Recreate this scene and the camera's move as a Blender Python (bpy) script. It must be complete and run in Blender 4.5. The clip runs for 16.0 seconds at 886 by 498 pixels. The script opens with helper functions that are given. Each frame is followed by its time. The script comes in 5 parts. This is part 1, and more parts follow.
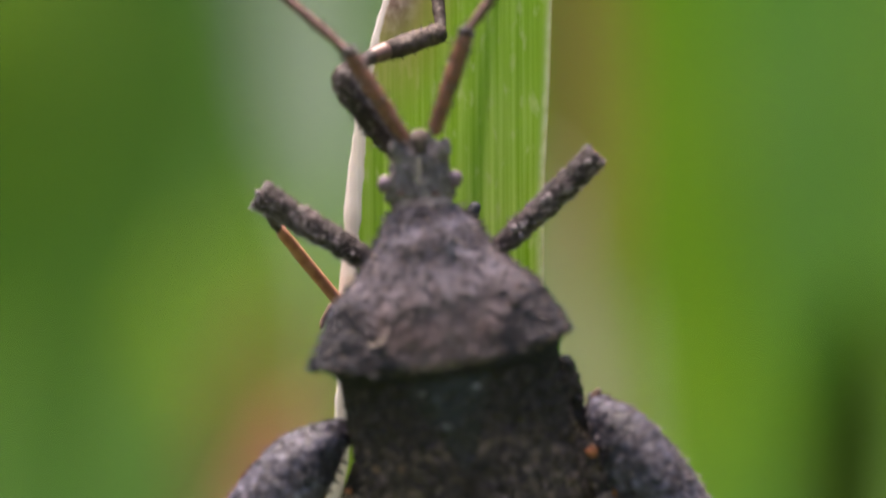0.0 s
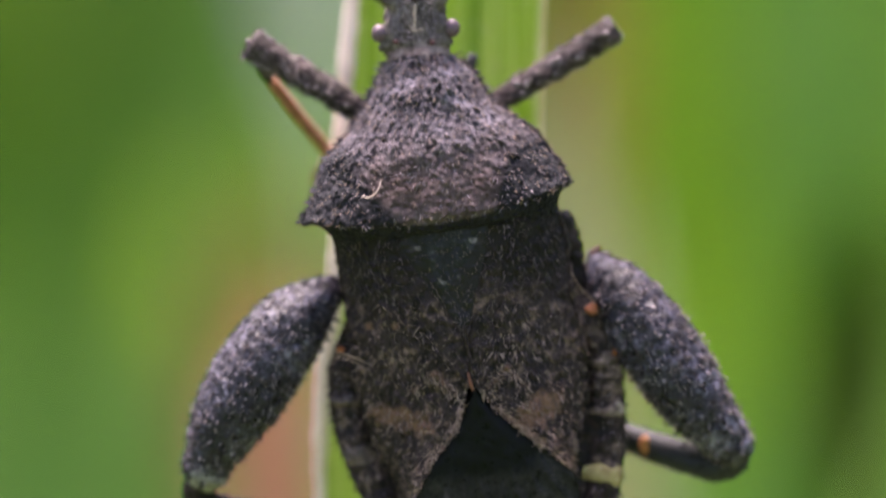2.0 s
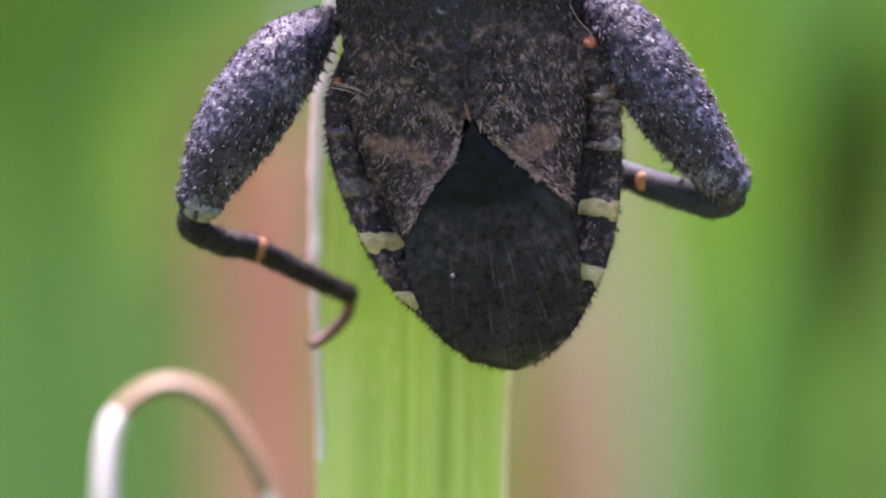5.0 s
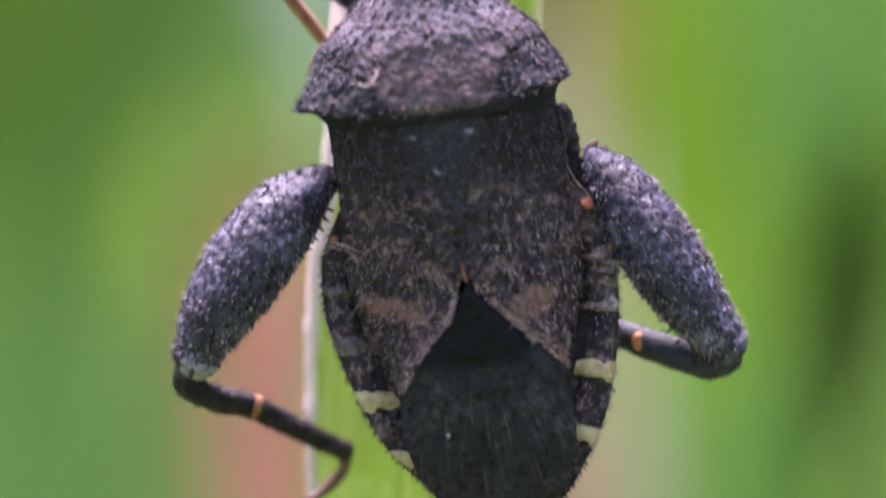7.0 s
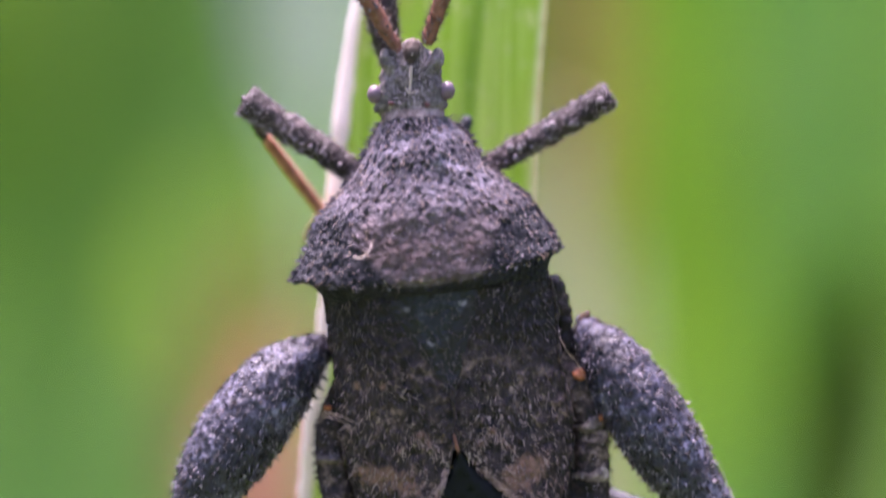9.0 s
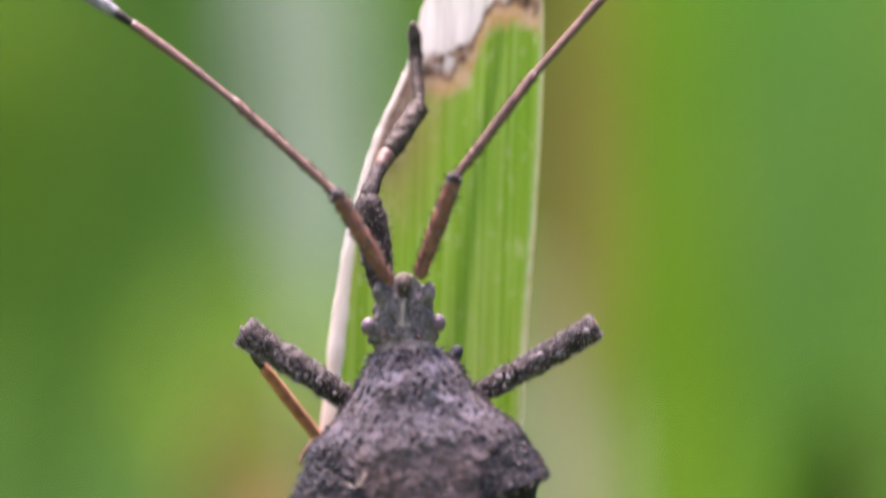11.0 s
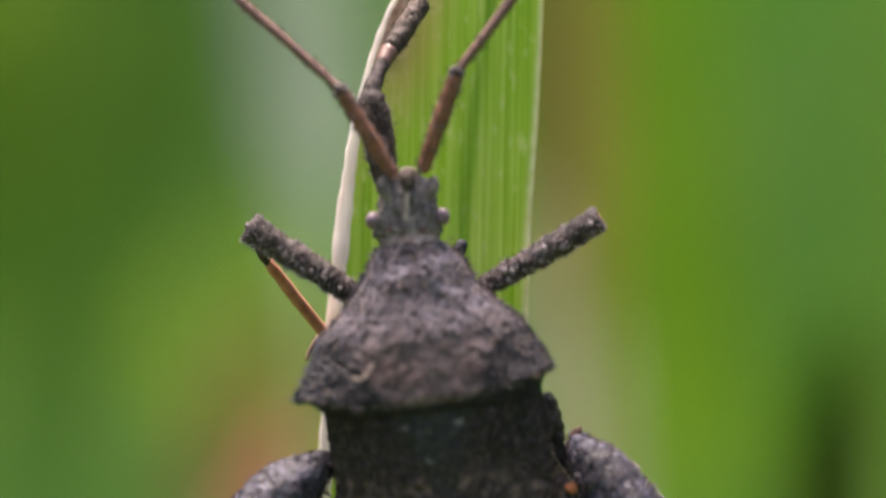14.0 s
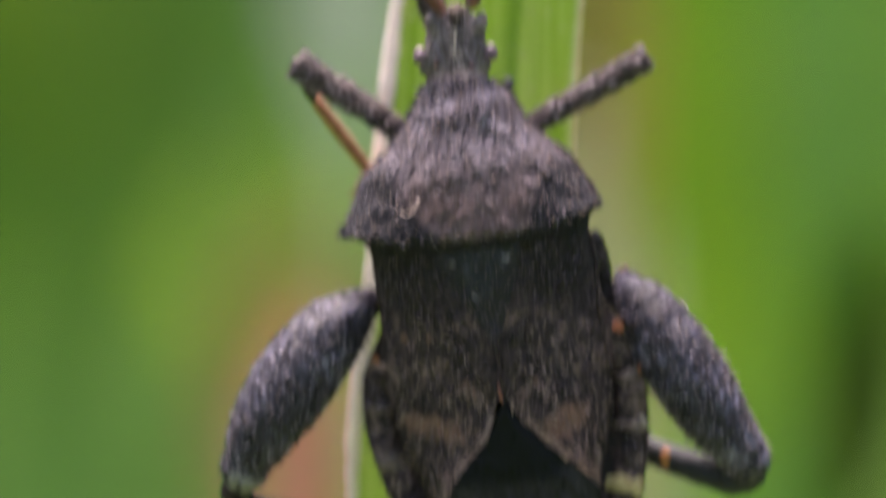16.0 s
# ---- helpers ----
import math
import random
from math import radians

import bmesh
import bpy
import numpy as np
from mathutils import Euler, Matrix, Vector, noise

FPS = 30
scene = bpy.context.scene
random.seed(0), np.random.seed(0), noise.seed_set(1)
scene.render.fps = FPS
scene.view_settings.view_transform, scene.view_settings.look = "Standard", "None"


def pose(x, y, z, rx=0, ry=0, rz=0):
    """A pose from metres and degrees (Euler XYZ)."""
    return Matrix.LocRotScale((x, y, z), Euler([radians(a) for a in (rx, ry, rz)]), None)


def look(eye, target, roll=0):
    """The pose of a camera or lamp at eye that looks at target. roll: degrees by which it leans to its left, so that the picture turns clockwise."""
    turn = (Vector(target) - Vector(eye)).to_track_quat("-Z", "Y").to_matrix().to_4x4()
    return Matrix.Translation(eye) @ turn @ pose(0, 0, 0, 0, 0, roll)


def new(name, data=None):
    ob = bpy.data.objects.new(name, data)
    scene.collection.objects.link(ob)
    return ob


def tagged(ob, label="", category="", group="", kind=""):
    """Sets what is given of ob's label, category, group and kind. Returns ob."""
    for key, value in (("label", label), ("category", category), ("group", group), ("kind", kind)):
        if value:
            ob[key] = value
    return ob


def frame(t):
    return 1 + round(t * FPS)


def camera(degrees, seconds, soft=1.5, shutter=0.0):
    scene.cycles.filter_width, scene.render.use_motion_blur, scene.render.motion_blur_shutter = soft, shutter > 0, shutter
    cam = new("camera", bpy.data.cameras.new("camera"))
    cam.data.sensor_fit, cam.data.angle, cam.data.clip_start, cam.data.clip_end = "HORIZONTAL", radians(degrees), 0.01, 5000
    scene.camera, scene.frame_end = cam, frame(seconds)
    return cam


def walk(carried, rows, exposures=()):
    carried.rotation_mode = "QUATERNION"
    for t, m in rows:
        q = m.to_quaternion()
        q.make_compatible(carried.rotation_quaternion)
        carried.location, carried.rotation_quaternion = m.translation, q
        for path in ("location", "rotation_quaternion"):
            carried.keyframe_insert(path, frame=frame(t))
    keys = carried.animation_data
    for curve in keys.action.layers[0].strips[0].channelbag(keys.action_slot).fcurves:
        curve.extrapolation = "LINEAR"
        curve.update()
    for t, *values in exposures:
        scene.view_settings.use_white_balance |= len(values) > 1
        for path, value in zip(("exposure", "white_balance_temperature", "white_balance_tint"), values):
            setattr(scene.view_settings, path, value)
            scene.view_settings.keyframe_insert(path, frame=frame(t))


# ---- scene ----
# The plan grid is the camera's view at 1.5 s, in pixels; things are placed on it to fit that view.
# In the plane of the insect's back 88.5 units make a millimetre, u to the right, v downwards; h is the height above
# that plane in millimetres, towards the lens.
REACH = 140.0
GRID = 88.5


def G(u, v, h=0.0):
    k = (REACH - h) / (REACH * GRID) / 1000.0
    return Vector(((u - 784.0) * k, -h / 1000.0, (441.0 - v) * k))


# ---------------------------------------------------------------- camera
LENS = 2 * math.degrees(math.atan(784.0 / (GRID * REACH)))
cam = camera(LENS, 16.0, 2.1, 0.8)

# seconds, x and z of the eye in mm, its distance beyond REACH in mm, roll in degrees
EYES = [
    (0.00, -0.070, 2.271, 3.822, -0.24),
    (0.50, -0.024, 1.420, 1.536, -0.48),
    (1.00, 0.011, 0.705, -0.233, -0.23),
    (1.50, -0.000, -0.000, -0.000, -0.00),
    (2.00, 0.009, -0.702, -0.424, 0.02),
    (2.50, 0.016, -1.505, -0.710, 0.34),
    (3.00, 0.033, -2.500, -0.692, 0.48),
    (3.50, 0.068, -3.655, -0.402, 0.54),
    (4.00, 0.100, -4.848, -0.916, 0.53),
    (4.20, 0.099, -5.287, -0.984, 0.61),
    (4.50, 0.099, -5.800, -1.054, 0.70),
    (4.80, 0.103, -6.043, -1.073, 0.72),
    (5.10, 0.109, -6.048, -1.058, 0.71),
    (5.40, 0.117, -5.852, -1.028, 0.70),
    (5.70, 0.125, -5.488, -1.001, 0.71),
    (6.00, 0.131, -4.991, -0.995, 0.77),
    (6.30, 0.134, -4.395, -1.027, 0.92),
    (6.50, 0.135, -3.971, -1.065, 1.05),
    (7.00, 0.132, -2.870, -1.136, 1.06),
    (7.50, 0.128, -1.766, -0.686, 1.10),
    (8.00, 0.146, -1.136, -0.356, 1.22),
    (8.50, 0.168, -0.370, 0.091, 1.42),
    (9.00, 0.187, 0.537, 0.091, 1.52),
    (9.50, 0.208, 1.466, 1.204, 1.76),
    (9.967, 0.120, 2.235, 2.050, 1.72),
    (10.00, 0.182, 2.475, 2.084, 1.72),
    (10.033, 0.250, 2.715, 2.150, 1.75),
    (10.20, 0.181, 2.979, 2.542, 1.91),
    (10.50, 0.188, 3.743, 3.282, 1.90),
    (10.80, 0.217, 4.644, 4.256, 1.77),
    (11.10, 0.242, 5.540, 5.318, 1.57),
    (11.40, 0.238, 6.290, 6.320, 1.34),
    (11.70, 0.181, 6.752, 7.117, 1.12),
    (12.00, 0.045, 6.784, 7.560, 0.97),
    (12.30, -0.194, 6.245, 7.505, 0.92),
    (12.50, -0.594, 5.663, 7.268, 0.93),
    (13.00, -0.839, 4.628, 6.753, 0.91),
    (13.50, -0.289, 3.873, 6.209, 0.91),
    (14.00, 0.210, 3.037, 5.788, 1.03),
    (14.50, -0.360, 1.734, 4.819, 1.19),
    (15.00, -0.790, 0.180, 4.520, 1.54),
    (15.50, -0.727, -1.138, 4.450, 1.56),
    (15.967, -0.690, -0.610, 5.300, 1.42),
    (16.00, -0.698, -0.387, 5.200, 1.40),
]
walk(cam, [(t, look((x / 1000, -(REACH + d) / 1000, z / 1000), (x / 1000, 0, z / 1000), roll))
           for t, x, z, d, roll in EYES],
     exposures=[(0, 1.93, 7050, 25), (1.5, 2.1, 6900, 28), (4, 2.53, 6120, 46), (7, 2.57, 6000, 47), (9.5, 2.57, 6120, 45), (10.2, 2.5, 6300, 41),
                (12.5, 2.06, 6850, 26), (14, 1.96, 7050, 23), (16, 2.12, 6800, 29)])

# the point on which the lens is focused
focus_mark = new("focus_mark")
focus_mark.empty_display_size = 0.0005
cam.data.dof.use_dof = True
cam.data.dof.focus_object = focus_mark
cam.data.dof.aperture_fstop = cam.data.lens / 8.8

# ---------------------------------------------------------------- light
world = bpy.data.worlds.new("sky")
world.use_nodes = True
scene.world = world
wn = world.node_tree
sky = wn.nodes.new("ShaderNodeTexSky")
sky.sky_type = "NISHITA"
sky.sun_disc = False
sky.sun_elevation = radians(72)
sky.dust_density = 4.0
sky.ozone_density = 0.6
sky.sun_rotation = radians(-30)
bgn = wn.nodes["Background"]
bgn.inputs["Strength"].default_value = 0.10
wn.links.new(sky.outputs[0], bgn.inputs["Color"])

sun_data = bpy.data.lights.new("sun", "SUN")
sun_data.energy = 5.0
sun_data.angle = radians(34)
sun_data.color = (1.0, 0.95, 0.86)
sun = new("sun", sun_data)
sun.matrix_world = look((-0.14, 0.12, 1.0), (0, 0, 0))


# ---------------------------------------------------------------- materials
def nodes_of(name):
    m = bpy.data.materials.new(name)
    m.use_nodes = True
    nt = m.node_tree
    return m, nt, nt.nodes["Principled BSDF"]


def ramp(nt, fac, stops):
    r = nt.nodes.new("ShaderNodeValToRGB")
    el = r.color_ramp.elements
    while len(el) < len(stops):
        el.new(0.5)
    for e, (p, c) in zip(el, stops):
        e.position, e.color = p, (*c, 1)
    nt.links.new(fac, r.inputs[0])
    return r.outputs[0]


def coords(nt, sx=1, sy=1, sz=1):
    """Object coordinates in millimetres, stretched."""
    tc = nt.nodes.new("ShaderNodeTexCoord")
    mp = nt.nodes.new("ShaderNodeMapping")
    mp.inputs["Scale"].default_value = (1000 * sx, 1000 * sy, 1000 * sz)
    nt.links.new(tc.outputs["Object"], mp.inputs[0])
    return mp.outputs[0]


def noise_tex(nt, vec, scale, detail=4.0, rough=0.6):
    n = nt.nodes.new("ShaderNodeTexNoise")
    n.inputs["Scale"].default_value, n.inputs["Detail"].default_value = scale, detail
    n.inputs["Roughness"].default_value = rough
    nt.links.new(vec, n.inputs["Vector"])
    return n.outputs["Fac"]


def mix(nt, fac, a, b, kind="MIX"):
    m = nt.nodes.new("ShaderNodeMix")
    m.data_type, m.blend_type = "RGBA", kind
    for sock, val in ((m.inputs[0], fac), (m.inputs[6], a), (m.inputs[7], b)):
        if isinstance(val, (float, int)):
            sock.default_value = val
        elif isinstance(val, tuple):
            sock.default_value = (*val, 1)
        else:
            nt.links.new(val, sock)
    return m.outputs[2]


def calc(nt, op, a, b=0.0):
    m = nt.nodes.new("ShaderNodeMath")
    m.operation = op
    m.use_clamp = False
    for sock, val in zip(m.inputs, (a, b)):
        if isinstance(val, (float, int)):
            sock.default_value = val
        else:
            nt.links.new(val, sock)
    return m.outputs[0]


def attr(nt, name):
    a = nt.nodes.new("ShaderNodeAttribute")
    a.attribute_name = name
    return a.outputs["Fac"]


def bump(nt, bsdf, height, dist, strength=1.0):
    b = nt.nodes.new("ShaderNodeBump")
    b.inputs["Distance"].default_value = dist / 1000.0
    b.inputs["Strength"].default_value = strength
    nt.links.new(height, b.inputs["Height"])
    nt.links.new(b.outputs[0], bsdf.inputs["Normal"])


def cuticle(name, dark, mid, light, scale=6.0, rough=0.55, relief=0.05, patch=None, patch_mid=None, spec=0.5, shade_pigment=None, stops=(0.39, 0.53, 0.65), coarse=0.45, fade=(0.3, 0.75)):
    """Insect cuticle: mottled at two scales, granular. patch: colour laid where the attribute pig is set."""
    m, nt, b = nodes_of(name)
    vec = coords(nt)
    big, fine = noise_tex(nt, vec, scale * 0.35, 5), noise_tex(nt, vec, scale * 2.2, 5, 0.7)
    both = calc(nt, "ADD", calc(nt, "MULTIPLY", big, coarse), calc(nt, "MULTIPLY", fine, 1 - coarse))
    col = ramp(nt, both, [(stops[0], dark), (stops[1], mid), (stops[2], light)])
    if patch:
        edge = calc(nt, "ADD", attr(nt, "pig"), calc(nt, "MULTIPLY", calc(nt, "SUBTRACT", fine, 0.5), 1.7))
        f = ramp(nt, edge, [(fade[0], (0, 0, 0)), (fade[1], (1, 1, 1))])
        tinted = mix(nt, 0.45, patch, ramp(nt, fine, [(0.35, patch_mid or dark), (0.65, patch)]))
        col = mix(nt, f, col, tinted)
    # overlay colour: painted shade on pronotum and wing base, pigment on scutellum and membrane
    if shade_pigment:
        edge = calc(nt, "ADD", attr(nt, "shade_pigment"), calc(nt, "MULTIPLY", calc(nt, "SUBTRACT", fine, 0.5), 0.8))
        col = mix(nt, ramp(nt, edge, [(0.25, (0, 0, 0)), (0.8, (0.9, 0.9, 0.9))]), col, shade_pigment)
    nt.links.new(col, b.inputs["Base Color"])
    nt.links.new(ramp(nt, fine, [(0.38, (rough - 0.2,) * 3), (0.62, (rough + 0.15,) * 3)]), b.inputs["Roughness"])
    b.inputs["Specular IOR Level"].default_value = spec
    vor = nt.nodes.new("ShaderNodeTexVoronoi")
    vor.inputs["Scale"].default_value = scale * 1.7
    nt.links.new(vec, vor.inputs["Vector"])
    h = calc(nt, "SUBTRACT", fine, calc(nt, "MULTIPLY", vor.outputs["Distance"], 0.7))
    bump(nt, b, h, relief)
    return m


def plain(name, a, c, scale=8.0, rough=0.5, relief=0.01, coat=0.0, sx=1, sy=1, sz=1):
    m, nt, b = nodes_of(name)
    n = noise_tex(nt, coords(nt, sx, sy, sz), scale)
    nt.links.new(ramp(nt, n, [(0.3, a), (0.7, c)]), b.inputs["Base Color"])
    b.inputs["Roughness"].default_value = rough
    b.inputs["Coat Weight"].default_value = coat
    bump(nt, b, n, relief)
    return m


def foliage(name, dark, mid, light, scale=0.25, veins=2.0):
    """A leaf: stripes along its length, slow mottling, some light passing through."""
    m, nt, b = nodes_of(name)
    slow = noise_tex(nt, coords(nt, 1, 1, 0.35), scale, 3)
    stripe = noise_tex(nt, coords(nt, veins, veins, 0.03), 1.0, 3)
    both = calc(nt, "ADD", calc(nt, "MULTIPLY", slow, 0.65), calc(nt, "MULTIPLY", stripe, 0.35))
    col = ramp(nt, both, [(0.32, dark), (0.5, mid), (0.68, light)])
    nt.links.new(col, b.inputs["Base Color"])
    b.inputs["Roughness"].default_value = 0.75
    b.inputs["Specular IOR Level"].default_value = 0.2
    tr = nt.nodes.new("ShaderNodeBsdfTranslucent")
    nt.links.new(col, tr.inputs["Color"])
    ms = nt.nodes.new("ShaderNodeMixShader")
    ms.inputs[0].default_value = 0.45
    out = nt.nodes["Material Output"]
    nt.links.new(b.outputs[0], ms.inputs[1])
    nt.links.new(tr.outputs[0], ms.inputs[2])
    nt.links.new(ms.outputs[0], out.inputs["Surface"])
    bump(nt, b, stripe, 0.05)
    return m


def blade_material():
    """The blade under the insect: green with fine veins, its tip dried white behind a brown margin."""
    m, nt, b = nodes_of("grass_blade_green_and_dry")
    vein = noise_tex(nt, coords(nt, 11, 1, 0.04), 1.0, 4, 0.75)
    broad = noise_tex(nt, coords(nt, 1.9, 1, 0.07), 1.0, 3)
    fleck = noise_tex(nt, coords(nt, 3.4, 1, 1.1), 1.6, 2, 0.5)
    s = calc(nt, "ADD", calc(nt, "MULTIPLY", vein, 0.52), calc(nt, "MULTIPLY", broad, 0.48))
    green = ramp(nt, s, [(0.30, (0.17, 0.31, 0.017)), (0.46, (0.30, 0.48, 0.034)), (0.64, (0.60, 0.72, 0.22))])
    green = mix(nt, ramp(nt, fleck, [(0.58, (0, 0, 0)), (0.70, (0.9, 0.9, 0.9))]), green, (0.56, 0.62, 0.26))
    green = mix(nt, calc(nt, "MULTIPLY", attr(nt, "rib"), ramp(nt, vein, [(0.36, (1, 1, 1)), (0.62, (0.35, 0.35, 0.35))])), green, (0.125, 0.27, 0.014))
    tan_ = calc(nt, "ADD", attr(nt, "tan"), calc(nt, "MULTIPLY", calc(nt, "SUBTRACT", vein, 0.5), 0.7))
    green = mix(nt, ramp(nt, tan_, [(0.25, (0, 0, 0)), (0.95, (0.75, 0.75, 0.75))]), green, (0.50, 0.42, 0.17))
    streaked = calc(nt, "MULTIPLY", attr(nt, "pale"), ramp(nt, vein, [(0.34, (0.35, 0.35, 0.35)), (0.56, (1, 1, 1))]))
    pale = mix(nt, streaked, green, (0.46, 0.58, 0.22))
    dry_w = ramp(nt, noise_tex(nt, coords(nt, 7, 1, 0.25), 1.0, 4, 0.7),
                 [(0.30, (0.34, 0.25, 0.22)), (0.42, (0.74, 0.68, 0.66)), (0.58, (0.93, 0.89, 0.88))])
    wob = calc(nt, "MULTIPLY", calc(nt, "SUBTRACT", noise_tex(nt, coords(nt, 4, 1, 1.3), 1.0, 4, 0.6), 0.5), 0.34)
    d = calc(nt, "ADD", attr(nt, "dry"), wob)
    blot = noise_tex(nt, coords(nt, 4, 1, 3), 1.0, 4, 0.6)
    col = mix(nt, ramp(nt, d, [(0.20, (0, 0, 0)), (0.40, (1, 1, 1))]), pale, mix(nt, ramp(nt, blot, [(0.4, (0, 0, 0)), (0.6, (1, 1, 1))]), (0.66, 0.44, 0.22), (0.74, 0.56, 0.40)))
    brown = mix(nt, ramp(nt, blot, [(0.42, (0, 0, 0)), (0.58, (1, 1, 1))]), (0.10, 0.05, 0.035), (0.40, 0.25, 0.18))
    col = mix(nt, ramp(nt, d, [(0.47, (0, 0, 0)), (0.54, (1, 1, 1))]), col, brown)
    col = mix(nt, ramp(nt, d, [(0.55, (0, 0, 0)), (0.63, (1, 1, 1))]), col, dry_w)
    col = mix(nt, attr(nt, "strip"), col, ramp(nt, blot, [(0.36, (0.16, 0.095, 0.08)), (0.5, (0.36, 0.26, 0.23)), (0.64, (0.56, 0.46, 0.42))]))
    col = mix(nt, attr(nt, "rim"), col, mix(nt, ramp(nt, blot, [(0.4, (0, 0, 0)), (0.6, (1, 1, 1))]), (0.66, 0.62, 0.42), (0.85, 0.80, 0.66)))
    nt.links.new(col, b.inputs["Base Color"])
    b.inputs["Roughness"].default_value = 0.42
    tr = nt.nodes.new("ShaderNodeBsdfTranslucent")
    nt.links.new(col, tr.inputs["Color"])
    ms = nt.nodes.new("ShaderNodeMixShader")
    ms.inputs[0].default_value = 0.5
    nt.links.new(b.outputs[0], ms.inputs[1])
    nt.links.new(tr.outputs[0], ms.inputs[2])
    nt.links.new(ms.outputs[0], nt.nodes["Material Output"].inputs["Surface"])
    bump(nt, b, vein, 0.03)
    return m


# the light tone holds the sky's bluish sheen in the base colour
M_PRON = cuticle("pronotum_cuticle", (0.019, 0.0165, 0.021), (0.090, 0.080, 0.097), (0.30, 0.278, 0.345), 4.6, 0.6, 0.06,
                 (0.118, 0.078, 0.073), (0.066, 0.043, 0.042), shade_pigment=(0.0105, 0.0122, 0.0165), spec=0.15, fade=(0.0, 1.1))
M_HEAD = cuticle("head_cuticle", (0.038, 0.031, 0.029), (0.155, 0.132, 0.124), (0.38, 0.335, 0.315), 5.0, 0.65, 0.05, spec=0.15)
M_WING = cuticle("forewing_cuticle", (0.008, 0.0062, 0.0062), (0.044, 0.0315, 0.029), (0.30, 0.205, 0.165), 2.4, 0.55, 0.08,
                 (0.20, 0.115, 0.076), (0.06, 0.034, 0.024), spec=0.18, shade_pigment=(0.012, 0.0102, 0.0088), stops=(0.40, 0.545, 0.70), coarse=0.28)
M_SCUT = cuticle("scutellum_cuticle", (0.005, 0.0045, 0.0045), (0.014, 0.0165, 0.0185), (0.060, 0.064, 0.070), 2.6, 0.5, 0.04,
                 (0.34, 0.31, 0.32), (0.10, 0.09, 0.095), spec=0.25, shade_pigment=(0.012, 0.0102, 0.0088))
M_MEMB = cuticle("membrane_cuticle", (0.0075, 0.0075, 0.0074), (0.0190, 0.0185, 0.0180), (0.050, 0.047, 0.044), 2.6, 0.45, 0.015,
                 (0.0034, 0.0046, 0.0042), (0.002, 0.0029, 0.0027), shade_pigment=(0.072, 0.060, 0.050), spec=0.12)
# lilac light tone: sky sheen on the thighs, put into the colour
M_LEG = cuticle("leg_cuticle", (0.008, 0.0072, 0.0115), (0.038, 0.036, 0.055), (0.225, 0.212, 0.295), 2.7, 0.42, 0.06, spec=0.3, stops=(0.42, 0.53, 0.64))
M_LEGB = cuticle("brown_leg_cuticle", (0.011, 0.0082, 0.008), (0.038, 0.0285, 0.0285), (0.15, 0.115, 0.115), 3.4, 0.65, 0.05, spec=0.2)
M_SHIN = cuticle("mottled_shin_cuticle", (0.014, 0.010, 0.008), (0.060, 0.043, 0.036), (0.21, 0.165, 0.14), 3.2, 0.6, 0.05, spec=0.2)
M_LEGD = cuticle("dark_leg_cuticle", (0.004, 0.003, 0.003), (0.015, 0.0105, 0.010), (0.07, 0.052, 0.048), 4.0, 0.65, 0.03, spec=0.2)
M_CONN = cuticle("connexivum_dark", (0.007, 0.005, 0.005), (0.034, 0.022, 0.0205), (0.22, 0.155, 0.135), 2.8, 0.5, 0.05, spec=0.2, stops=(0.43, 0.52, 0.62))
M_BAND = cuticle("connexivum_tan", (0.020, 0.013, 0.011), (0.11, 0.075, 0.058), (0.36, 0.29, 0.24), 4.0, 0.5, 0.03)
M_YELL = cuticle("connexivum_cream", (0.25, 0.18, 0.065), (0.42, 0.36, 0.155), (0.50, 0.45, 0.22), 2.2, 0.6, 0.01)
M_ORNG = plain("orange_spot", (0.16, 0.040, 0.014), (0.36, 0.115, 0.036), 9, 0.45)
M_RING = plain("orange_ring", (0.15, 0.052, 0.016), (0.30, 0.122, 0.038), 6, 0.8)
M_TIBO = plain("orange_tibia", (0.25, 0.085, 0.045), (0.44, 0.19, 0.115), 3, 0.7)
M_TIBS = plain("shin_spot_orange", (0.34, 0.12, 0.04), (0.55, 0.22, 0.075), 6, 0.6)
M_NAVY = plain("blue_black_cuticle", (0.006, 0.007, 0.010), (0.021, 0.0245, 0.033), 5, 0.75, 0.02)
M_TARS = plain("tarsus_brown", (0.055, 0.023, 0.015), (0.135, 0.066, 0.043), 7, 0.7)
M_ANT = plain("antenna_redbrown", (0.085, 0.030, 0.018), (0.24, 0.092, 0.055), 4, 0.6, 0.02)
M_ANT3 = plain("antenna_russet", (0.066, 0.030, 0.023), (0.155, 0.080, 0.063), 3, 0.5, 0.01)
M_TIP = plain("antenna_tip_grey", (0.10, 0.097, 0.105), (0.25, 0.243, 0.255), 7, 0.7, 0.02)
M_EYE = plain("eye_mauve", (0.10, 0.062, 0.080), (0.15, 0.10, 0.125), 3, 0.5, 0.0, 0.0)
M_OCEL = plain("ocellus_red", (0.06, 0.012, 0.009), (0.10, 0.02, 0.015), 5, 0.35, 0.0, 0.2)
M_NECK = cuticle("neck_cuticle", (0.060, 0.042, 0.040), (0.195, 0.146, 0.138), (0.36, 0.29, 0.275), 3.6, 0.65, 0.03, spec=0.15)
M_SETA = plain("pale_setae", (0.20, 0.16, 0.18), (0.46, 0.39, 0.42), 3, 0.5, 0.0)
M_SETM = plain("brown_setae", (0.055, 0.040, 0.032), (0.23, 0.170, 0.138), 3, 0.5, 0.0)
M_FUZZ = plain("tan_fuzz", (0.16, 0.10, 0.075), (0.38, 0.28, 0.22), 3, 0.5, 0.0)
